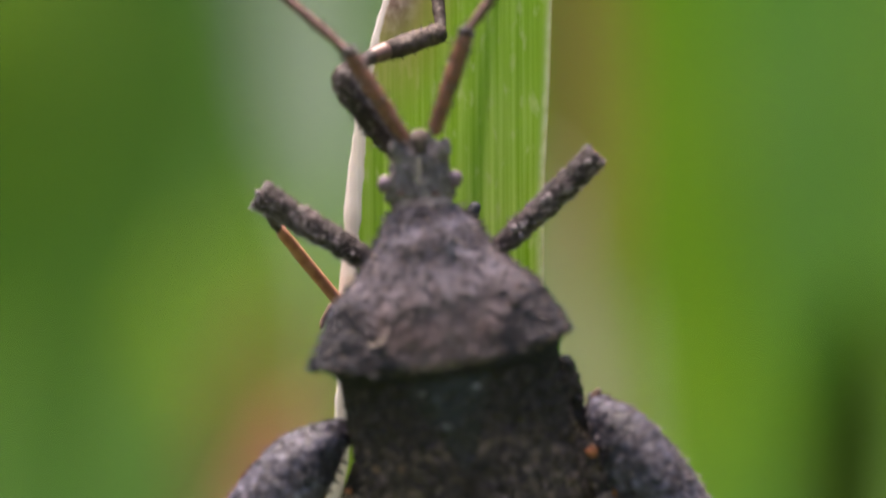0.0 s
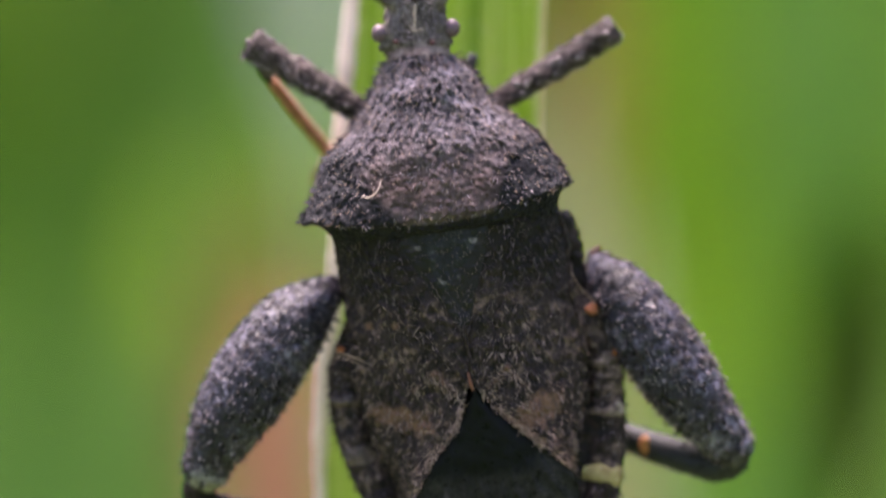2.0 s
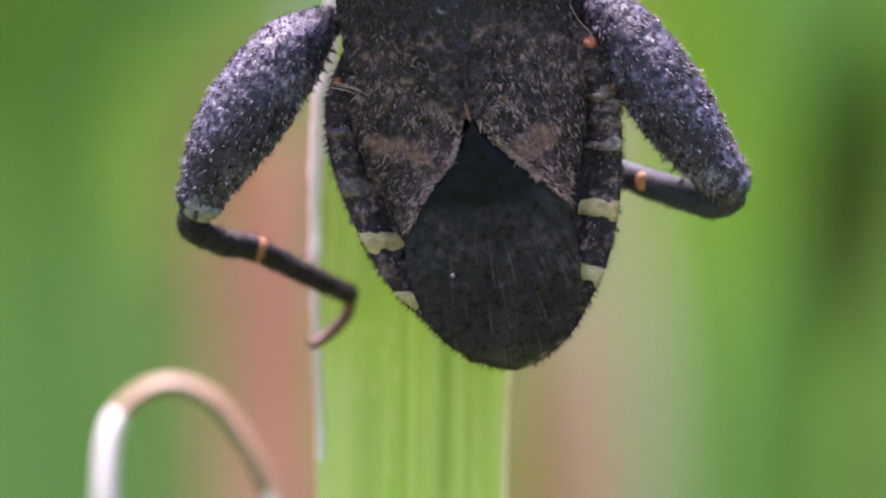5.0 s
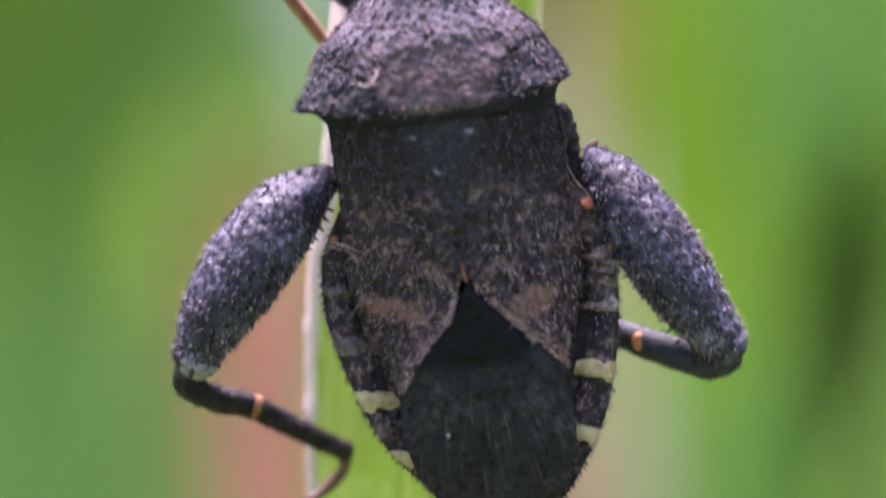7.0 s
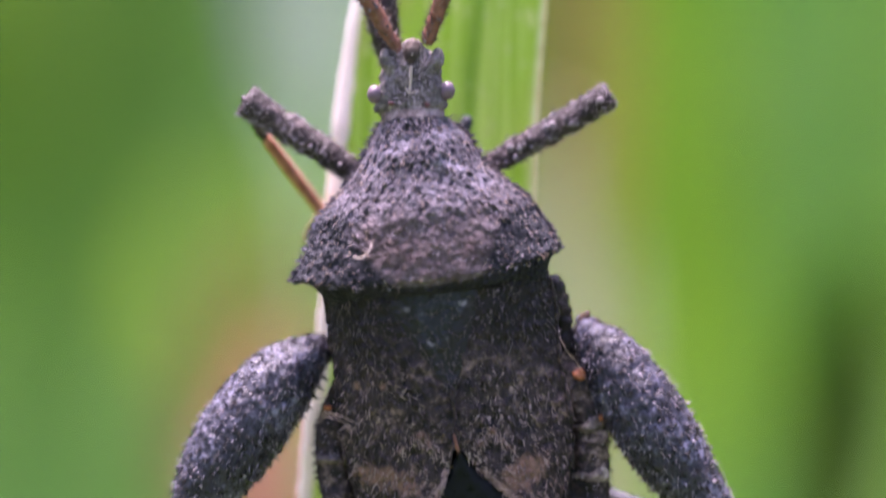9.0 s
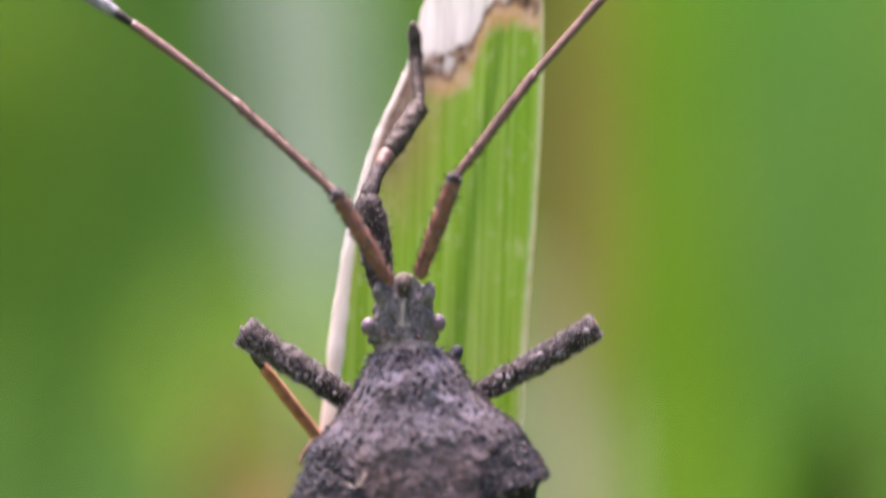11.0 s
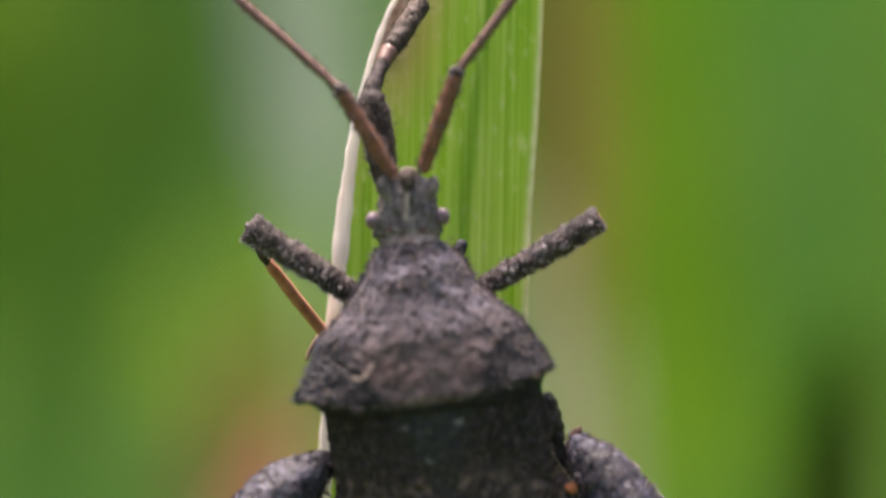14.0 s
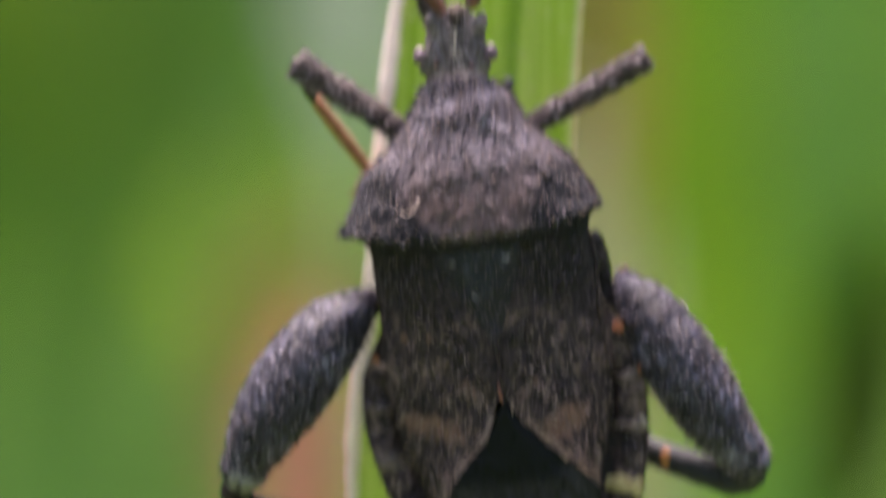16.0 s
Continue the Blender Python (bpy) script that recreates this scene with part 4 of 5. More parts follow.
def build_hind_legs():
    fem, s = limb("hind_femur", [(598, 566, -1.0, 0.22), (570, 587, -0.8, 0.43), (529, 624, -0.65, 0.69), (488, 674, -0.6, 0.81), (447, 735, -0.6, 0.84), (410, 797, -0.65, 0.76),
                                (381, 853, -0.75, 0.58), (362, 905, -0.9, 0.40)], M_LEG, bug, "swollen hairy purple-grey hind thigh", origin=G(600, 575, -1.0), rough=0.055, seg=36, n=70)
    leg_bristles(fem, s, 850, 1100, 0.13)
    thigh_grain(fem, s)
    for u, v, h in ((487, 706, 0.07), (455, 752, 0.10), (452, 742, 0.10), (402, 800, -0.05)):
        wart(u, v, h, 0.065, fem)
    bm = bmesh.new()
    for k in range(13):
        f = k / 12
        u, v = 598 - 92 * f - 60 * f * f, 630 + 202 * f
        hair(bm, G(u - 4, v - 4, -0.8), Vector((0.8, 0.1, -0.55)), 0.17, 0.05)
    part("tooth_row", bm, M_LEGD, fem, "row of short teeth under the thigh", smooth=False)
    band([(370, 891, -0.86, 0.465), (366, 898, -0.88, 0.46), (363, 904, -0.9, 0.425)], fem, M_TIP, "pale rim of the knee")
    tib, s = limb("tibia", [(362, 905, -0.95, 0.25), (350, 930, -1.05, 0.30), (370, 950, -1.2, 0.28), (405, 963, -1.45, 0.27), (468, 975, -1.8, 0.26), (555, 1015, -2.3, 0.22), (632, 1049, -2.7, 0.20)],
                  M_LEGD, fem, "thin dark shin with an orange ring", origin=G(360, 905, -0.95), n=60)
    bristles("dark_bristles", s, 480, 0.11, 0.012, M_LEGD, fem, 0.5, 0.3)
    band([(464, 974, -1.77, 0.268), (468, 975, -1.79, 0.272), (471, 976, -1.81, 0.268)], fem, M_RING, "orange ring on the shin")
    tar, s = limb("tarsus", [(632, 1052, -2.75, 0.13), (628, 1080, -2.9, 0.12), (610, 1102, -2.95, 0.13), (588, 1122, -2.9, 0.11), (568, 1138, -2.85, 0.09)], M_TARS, fem,
                  "small reddish-brown foot", rough=0.02, n=24, seg=10)
    bm = bmesh.new()
    hair(bm, G(568, 1136, -2.85), Vector((-0.2, -0.3, -1)), 0.22, 0.03)
    hair(bm, G(564, 1132, -2.85), Vector((-0.9, -0.3, -0.2)), 0.18, 0.03)
    part("claws", bm, M_LEGD, fem, smooth=False)

    fem, s = limb("hind_femur", [(1050, 510, -1.0, 0.13), (1066, 540, -0.85, 0.40), (1101, 584, -0.7, 0.65), (1141, 641, -0.6, 0.76), (1183, 702, -0.6, 0.79), (1225, 763, -0.65, 0.71),
                                (1268, 820, -0.75, 0.56), (1301, 860, -0.85, 0.42)], M_LEG, bug, "swollen hairy purple-grey hind thigh", origin=G(1028, 520, -1.1), rough=0.055, seg=36, n=70)
    leg_bristles(fem, s, 850, 1100, 0.13)
    thigh_grain(fem, s)
    for u, v, h in ((1182, 738, 0.06), (1228, 700, -0.1)):
        wart(u, v, h, 0.05, fem)
    bm = bmesh.new()
    for k in range(11):
        f = k / 10
        hair(bm, G(1092 + 152 * f, 694 + 190 * f, -0.9), Vector((-0.8, 0.1, -0.6)), 0.16, 0.045)
    hair(bm, G(1316, 850, -0.85), Vector((1, 0, 0.12)), 0.28, 0.05)
    part("tooth_row", bm, M_LEGD, fem, smooth=False)
    bm = bmesh.new()
    tube(bm, [(1016, 585, -1.0, 0.26), (1034, 560, -0.95, 0.30), (1052, 530, -0.9, 0.22)], 18, 18, 0.05, 6)
    part("trochanter", bm, M_LEGD, fem, "dark thigh joint")
    bm = bmesh.new()
    tube(bm, [(1052, 514, -0.86, 0.10), (1057, 504, -0.84, 0.08), (1060, 498, -0.84, 0.05)], 10, 8, 0.02, 6)
    part("joint_tip", bm, M_TARS, fem, "reddish-brown tip of the thigh joint")
    tib, s = limb("tibia", [(1300, 868, -0.95, 0.32), (1286, 880, -1.1, 0.34), (1252, 882, -1.25, 0.33), (1190, 862, -1.5, 0.32), (1120, 838, -1.8, 0.29), (1040, 800, -2.2, 0.22), (985, 775, -2.6, 0.2)],
                  M_NAVY, fem, "thin blue-black shin with an orange spot", origin=G(1298, 872, -0.95), n=60)
    bristles("dark_bristles", s, 420, 0.11, 0.012, M_LEGD, fem, 0.5, 0.3)
    bm = bmesh.new()
    ball(bm, G(1141, 848, -1.42), 0.125, 0.08, 0.19, 14, 10)
    part("orange_spot", bm, M_TIBS, fem, "orange spot on the shin")
    tar, s = limb("tarsus", [(985, 775, -2.65, 0.10), (955, 790, -2.9, 0.10), (930, 812, -2.95, 0.08)], M_TARS, fem, "small reddish-brown foot", rough=0.02, n=16, seg=10)


def blunt_end(fem, at, way, radius):
    """Pale fringe round the blunt end of a thigh."""
    bm = bmesh.new()
    r = random.Random(15)
    x, z = way
    for k in range(90):
        a = r.uniform(0, 2 * math.pi)
        side = math.cos(a) * radius
        p = G(at[0] + side * GRID * z, at[1] + side * GRID * x, -1.0 + math.sin(a) * radius)
        hair(bm, p, Vector((x + r.gauss(0, 0.35) + 0.5 * math.cos(a) * z, r.gauss(0, 0.35), z + r.gauss(0, 0.35) - 0.5 * math.cos(a) * x)), r.uniform(0.06, 0.12), 0.016)
    tagged(part("knee_fringe", bm, M_WART, fem, smooth=False), kind="stuff")


def build_mid_legs():
    fem, s = limb("mid_femur", [(660, 280, -1.2, 0.20), (620, 250, -1.05, 0.25), (560, 211, -1.0, 0.28), (500, 176, -1.0, 0.30), (460, 150, -1.0, 0.325), (446, 141, -1.0, 0.33)], M_LEGB, bug,
                  "grey-brown middle thigh with pale warts", origin=G(660, 280, -1.2), rough=0.07, freq=3.4, seg=22, n=50, cap=0.3)
    leg_bristles(fem, s, 760, 420, 0.10)
    r = random.Random(4)
    blunt_end(fem, (448, 142), (-0.86, 0.5), 0.27)
    for k in range(22):
        f = r.random()
        o = r.uniform(-0.17, 0.17)
        wart(620 - 175 * f + 45 * o, 250 - 105 * f + 75 * o, -1.0 + math.sqrt(0.083 - o * o), r.uniform(0.045, 0.075), fem)
    limb("tibia", [(480, 203, -1.55, 0.10), (492, 219, -1.65, 0.12), (540, 280, -2.2, 0.13), (590, 340, -2.7, 0.125)], M_TIBO, fem,
         "slender orange-brown shin", rough=0.015, n=30, seg=12)
    limb("shin_base", [(452, 148, -1.15, 0.15), (466, 182, -1.35, 0.12), (481, 206, -1.57, 0.105)], M_LEGB, fem, "dark base of the shin", rough=0.03, n=16, seg=12)
    limb("tarsus", [(588, 338, -2.7, 0.09), (575, 350, -2.75, 0.08), (560, 372, -2.75, 0.06), (556, 384, -2.7, 0.05)], M_TARS, fem, "small brown foot", rough=0.01, n=14, seg=8)

    base = G(872, 245, -1.2)
    fem, s = limb("mid_femur", [(868, 248, -1.2, 0.18), (905, 228, -1.05, 0.22), (960, 194, -1.0, 0.25), (1020, 157, -1.0, 0.26), (1066, 127, -1.0, 0.265), (1086, 114, -1.0, 0.245)], M_LEGB, bug,
                  "grey-brown middle thigh with pale warts", origin=base, rough=0.07, freq=3.4, seg=22, n=50, cap=0.4)
    leg_bristles(fem, s, 760, 420, 0.10)
    blunt_end(fem, (1087, 113), (0.84, 0.54), 0.21)
    for k in range(26):
        f = r.random()
        o = r.uniform(-0.15, 0.15)
        wart(910 + 165 * f + 45 * o, 224 - 100 * f + 75 * o, -1.0 + math.sqrt(0.063 - o * o), r.uniform(0.045, 0.08), fem)
    limb("tibia", [(1082, 116, -1.2, 0.17), (1030, 152, -1.6, 0.14), (970, 192, -2.1, 0.12), (915, 228, -2.75, 0.11)], M_TIBO, fem, "slender orange-brown shin", rough=0.01, n=24, seg=12)
    return fem


KNEE, HIP, ANKLE = G(664, -104, -0.9), G(697, 70, -1.3), G(754, -277, -2.1)


def build_front_legs():
    fem, s = limb("front_femur", [(697, 70, -1.3, 0.17), (690, 30, -1.15, 0.27), (680, -30, -1.0, 0.32), (670, -78, -0.95, 0.32), (665, -102, -0.9, 0.28)], M_LEGB, bug,
                  "spiny dark front thigh", origin=HIP, rough=0.05, seg=20, n=46)
    leg_bristles(fem, s, 260, 340, 0.13)
    tib, s = limb("tibia", [(664, -104, -0.9, 0.20), (668, -122, -1.0, 0.17), (678, -150, -1.2, 0.14), (692, -178, -1.45, 0.16), (705, -198, -1.6, 0.21), (730, -238, -1.85, 0.23), (752, -274, -2.1, 0.21)],
                  M_SHIN, fem, "flattened spiny dark shin with a reddish base", origin=KNEE, rough=0.05, n=50)
    bm = bmesh.new()
    r = random.Random(2)
    for k in range(90):
        p, nrm, t = r.choice(s)
        hair(bm, p, nrm + t * 0.5, r.uniform(0.06, 0.12), 0.014)
    tube(bm, [(666, -110, -0.94, 0.205), (668, -124, -1.0, 0.185), (678, -150, -1.2, 0.155), (687, -168, -1.36, 0.160)], 14, 16)
    red = part("shin_base", bm, M_LEGB, fem, "reddish-brown shin base and spines", origin=KNEE, smooth=False)
    bm = bmesh.new()
    tube(bm, [(686, -167, -1.35, 0.175), (693, -180, -1.46, 0.19), (698, -188, -1.52, 0.20)], 16, 10)
    ring = part("ring", bm, M_ANT3, fem, "tan ring on the shin", origin=KNEE)
    tar, s = limb("tarsus", [(753, -276, -2.1, 0.12), (752, -300, -2.3, 0.13), (748, -335, -2.5, 0.14), (745, -365, -2.6, 0.15), (741, -405, -2.6, 0.15), (739, -425, -2.5, 0.09)], M_SHIN, fem,
                  "small segmented brown foot", origin=ANKLE, rough=0.03, n=28, seg=10)
    # the other front leg is folded under the head; only its knee shows
    f2, s = limb("front_femur", [(806, 222, -1.7, 0.15), (820, 200, -1.6, 0.15), (833, 178, -1.55, 0.14), (838, 164, -1.55, 0.12)], M_NAVY, bug, "dark front thigh folded under the head", rough=0.03, n=20, seg=14)
    limb("tibia", [(836, 168, -1.65, 0.13), (826, 190, -2.1, 0.12), (815, 215, -2.5, 0.11), (806, 235, -2.85, 0.1)], M_LEGD, f2, "", n=20, seg=10)
    return fem, (tib, red, ring), tar


def build_antennae():
    for pts in ([(709, 42, -0.1), (662, -34, 0.15), (609, -117, 0.35), (512, -202, 0.25), (415, -283, 0.1), (322, -352, -0.05), (226, -418, -0.15), (172, -452, -0.2), (118, -490, -0.25)],
                [(764, 26, -0.1), (793, -66, 0.15), (822, -153, 0.35), (893, -252, 0.3), (962, -347, 0.2), (1037, -437, 0.1), (1113, -527, 0.0), (1142, -562, -0.05), (1172, -600, -0.1)]):
        a, b, c, d, e, f, g, k, l = pts
        s1, smp = limb("antenna", [(*a, 0.13), (*b, 0.165), (*c, 0.155)], M_ANT, bug, "four-jointed reddish-brown feeler with a grey tip", origin=G(*a), rough=0.03, n=34, seg=12)
        bristles("bristles", smp, 260, 0.17, 0.014, M_SETD, s1, 0.7, 0.3)
        bristles("pale_bristles", smp, 90, 0.10, 0.009, M_SETA, s1, 0.7, 0.3)
        bm = bmesh.new()
        r = random.Random(6)
        for _ in range(34):
            p, nrm, t = smp[min(int(len(smp) * r.random() ** 0.6), len(smp) - 1)]
            ball(bm, p - nrm * 0.000022, 0.04, 0.04, 0.055, 7, 5)
        tagged(part("wart_cover", bm, M_WART, s1), kind="stuff")
        bm = bmesh.new()
        ball(bm, G(*c), 0.17, 0.16, 0.17, 12, 9)
        part("joint", bm, M_LEGD, s1)
        bm = bmesh.new()
        for _ in range(16):
            way = Vector([r.gauss(0, 1) for _ in range(3)]).normalized()
            ball(bm, G(*c) + way * 0.00016, 0.045, 0.045, 0.045, 7, 5)
        tagged(part("joint_granules", bm, M_WART, s1), kind="stuff")
        j2, smp = limb("second_joint", [(*c, 0.10), (*d, 0.105), (*e, 0.11)], M_ANT3, s1, "", rough=0.012, n=40, seg=10)
        bristles("bristles", smp, 150, 0.13, 0.013, M_LEGD, s1, 0.8, 0.25)
        bm = bmesh.new()
        ball(bm, G(*e), 0.105, 0.10, 0.105, 10, 8)
        part("joint", bm, M_BAND, s1)
        limb("third_joint", [(*e, 0.085), (*f, 0.095), (*g, 0.105)], M_ANT3, s1, "", rough=0.012, n=36, seg=10)
        m_ = [(x + y) / 2 for x, y in zip(g, k)]
        limb("dark_neck", [(*g, 0.08), (*m_, 0.105), (*k, 0.13)], M_LEGD, s1, "", rough=0.01, n=16, seg=10)
        tip, smp = limb("tip_joint", [(*m_, 0.10), (*k, 0.15), (*[(x + 2 * y) / 3 for x, y in zip(k, l)], 0.17), (*l, 0.12)], M_TIP, s1, "pale grey fuzzy feeler tip", rough=0.015, n=24, seg=12)
        bristles("fuzz", smp, 240, 0.05, 0.006, M_TIP, s1, 0.6, 0.4)


build_thorax()
build_abdomen()
build_wings()
build_pronotum()
build_head()
build_hind_legs()
MID_RIGHT = build_mid_legs()
FRONT, SHIN, FOOT = build_front_legs()
build_antennae()


# ---------------------------------------------------------------- plants behind
def back(u, v, d):
    """A place d millimetres behind the plan plane, set by where the camera sees it on the plan grid."""
    return G(u, v, -d)


def build_back_blade(name, line, d, mat, label, category="grass", fold=0.25, group="", foot=True):
    """A tall blade: line holds (u, v, half width in units) from its tip down; it runs on into the soil."""
    c = smooth_curve(line, 40)
    cols = 9
    pts = []
    for u, v, w in c:
        row = []
        for j in range(cols):
            s = 2 * j / (cols - 1) - 1
            p = back(u + w * s, v, d)
            p.y += (1 - abs(s)) * fold * w / GRID / 1000 * (1 + d / REACH) + 0.0003 * noise.noise(Vector((u / 300, v / 300, d)))
            row.append(p)
        pts.append(row)
    if foot:
        last = pts[-1]
        mid = last[cols // 2].copy()
        rnd = random.Random(int(d * 7 + c[0][0]))
        gx, gy = mid.x * 0.8 + rnd.uniform(-0.01, 0.01), mid.y + rnd.uniform(-0.004, 0.01)
        for k in range(1, 15):
            t = k / 14
            row = []
            for p in last:
                off = p - mid
                q = Vector((mid.x + (gx - mid.x) * t * t, mid.y + (gy - mid.y) * t * t, mid.z + (GROUND_Z - 0.003 - mid.z) * t)) + off * (1 - 0.6 * t)
                row.append(q)
            pts.append(row)
    root = Vector((pts[-1][4].x, pts[-1][4].y, GROUND_Z))
    plant = thing(name, root, label, category, group)
    bm = bmesh.new()
    grid(bm, pts)
    ob = part("blade", bm, mat, plant)
    sol = ob.modifiers.new("thickness", "SOLIDIFY")
    sol.thickness = 0.00025
    bm = bmesh.new()
    rib = []
    for k, row in enumerate(pts):
        p, wide = row[4], (row[5] - row[3]).length * 0.10 + 0.0001
        rib.append([p + Vector((wide * math.cos(a), -0.0002 - wide * 0.6 * math.sin(a), 0)) for a in np.linspace(math.pi, 0, 5)])
    grid(bm, rib)
    part("midrib", bm, mat, plant)
    return plant


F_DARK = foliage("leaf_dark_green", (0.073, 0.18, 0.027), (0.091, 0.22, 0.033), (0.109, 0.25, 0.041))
# dark green that stands in for the shade of a gap
F_GAP = foliage("leaf_gap_shade", (0.042, 0.082, 0.005), (0.058, 0.112, 0.008), (0.074, 0.140, 0.010))
F_MID = foliage("leaf_mid_green", (0.099, 0.235, 0.025), (0.131, 0.30, 0.035), (0.161, 0.35, 0.046))
F_BLUE = foliage("leaf_light_green", (0.162, 0.33, 0.072), (0.215, 0.40, 0.103), (0.27, 0.47, 0.134))
F_YELL = foliage("leaf_yellow_green", (0.22, 0.37, 0.020), (0.29, 0.46, 0.028), (0.35, 0.52, 0.042))
F_FRESH = foliage("leaf_fresh_green", (0.14, 0.40, 0.030), (0.18, 0.46, 0.040), (0.22, 0.53, 0.055))
F_PALE = foliage("leaf_pale_underside", (0.43, 0.50, 0.38), (0.54, 0.61, 0.48), (0.63, 0.70, 0.57))
F_BROWN = foliage("leaf_withered_brown", (0.48, 0.25, 0.155), (0.57, 0.31, 0.205), (0.64, 0.38, 0.26))
F_OLIVE = foliage("leaf_olive_brown", (0.34, 0.25, 0.07), (0.43, 0.32, 0.10), (0.51, 0.39, 0.13))
F_DULL = foliage("leaf_dull_olive", (0.30, 0.185, 0.092), (0.37, 0.23, 0.118), (0.43, 0.275, 0.145))
F_BUFF = foliage("leaf_buff", (0.51, 0.48, 0.36), (0.61, 0.58, 0.45), (0.69, 0.66, 0.52))

G_ = "grass behind the insect"
# broad leaves that fill the view
build_back_blade("green_leaf", [(150, -1500, 60), (160, -700, 300), (150, 0, 360), (140, 700, 360), (130, 1500, 340)], 300, F_MID, "broad mid-green leaf standing behind the insect", "leaf", 0.1, G_)
build_back_blade("green_leaf", [(1500, -1500, 60), (1480, -700, 280), (1470, 0, 330), (1460, 700, 330), (1450, 1500, 320)], 290, F_MID, "broad mid-green leaf standing behind the insect", "leaf", 0.1, G_)
build_back_blade("green_leaf", [(800, -1300, 60), (800, -600, 260), (800, 0, 330), (800, 700, 330), (800, 1500, 320)], 320, F_MID, "broad mid-green leaf standing behind the insect", "leaf", 0.1, G_)
# narrower leaves and blades before them
build_back_blade("fresh_green_leaf", [(1420, -1500, 40), (1400, -900, 170), (1385, -420, 180), (1390, -120, 110), (1400, 60, 30)], 210, F_FRESH, "fresh bright green leaf standing behind the insect", "leaf", 0.15, G_)
build_back_blade("pale_leaf", [(440, -1000, 25), (485, -600, 80), (530, -280, 100), (560, 10, 92), (582, 160, 66), (598, 310, 32), (606, 470, 10)], 78, F_PALE, "broad pale grey-green leaf standing behind the insect", "leaf", 0.15, G_)
build_back_blade("brown_leaf", [(508, 590, 12), (496, 690, 58), (488, 800, 90), (494, 950, 95), (502, 1150, 96), (512, 1500, 95)], 52, F_BROWN, "withered reddish-brown leaf standing behind the insect", "leaf", 0.15, G_)
build_back_blade("olive_leaf", [(524, 430, 14), (492, 540, 74), (464, 670, 92), (446, 820, 72), (434, 980, 25)], 95, F_DULL, "dull olive-brown leaf standing behind the insect", "leaf", 0.15, G_)
build_back_blade("dark_patch", [(380, -700, 40), (345, -350, 125), (320, 0, 155), (285, 240, 158), (250, 430, 110), (222, 570, 35)], 190, F_DARK, "dark green leaf standing behind the insect", "leaf", 0.15, G_)
build_back_blade("dark_patch", [(60, -600, 30), (20, -200, 100), (-20, 150, 120), (-60, 420, 60)], 240, F_DARK, "dark green leaf standing behind the insect", "leaf", 0.15, G_)
build_back_blade("light_green_leaf", [(190, 470, 20), (135, 680, 110), (95, 930, 190), (85, 1300, 215), (95, 1700, 205)], 190, F_BLUE, "light green leaf standing behind the insect", "leaf", 0.15, G_)
build_back_blade("olive_leaf", [(1010, -800, 15), (1030, -350, 42), (1040, 0, 52), (1046, 250, 44), (1058, 450, 15)], 62, F_OLIVE, "olive-brown grass blade standing behind the insect", "grass", 0.2, G_)
build_back_blade("yellow_green_leaf", [(1120, -1100, 30), (1135, -500, 75), (1160, 0, 90), (1205, 450, 100), (1260, 900, 100), (1300, 1400, 95)], 110, F_YELL, "yellow-green grass blade standing behind the insect", "grass", 0.2, G_)
build_back_blade("buff_leaf", [(974, 190, 12), (996, 310, 54), (1020, 460, 68), (1056, 740, 60), (1085, 960, 62), (1095, 1200, 60), (1100, 1500, 55)], 75, F_BUFF, "pale buff dry leaf standing behind the insect", "leaf", 0.2, G_)
# leaf put where only a shaded gap lies; its colour is the shade
build_back_blade("dark_patch", [(1530, 370, 16), (1524, 540, 70), (1514, 700, 100), (1498, 850, 80), (1480, 1040, 24)], 58, F_GAP, "dark leaf painted as the shade of a gap between leaves behind the insect", "leaf", 0.2, G_)
build_back_blade("light_green_leaf", [(1570, -700, 20), (1535, -250, 105), (1505, 180, 105), (1525, 460, 60), (1560, 680, 20)], 170, F_BLUE, "light green leaf standing behind the insect", "leaf", 0.15, G_)
build_back_blade("light_green_leaf", [(1310, 720, 20), (1290, 950, 75), (1285, 1200, 90), (1300, 1600, 90)], 100, F_BLUE, "light green leaf standing behind the insect", "leaf", 0.15, G_)
build_back_blade("brown_leaf", [(960, 860, 8), (978, 980, 34), (992, 1120, 52), (1000, 1300, 58), (1000, 1600, 52)], 72, F_BROWN, "withered reddish-brown leaf standing behind the insect", "leaf", 0.15, G_)



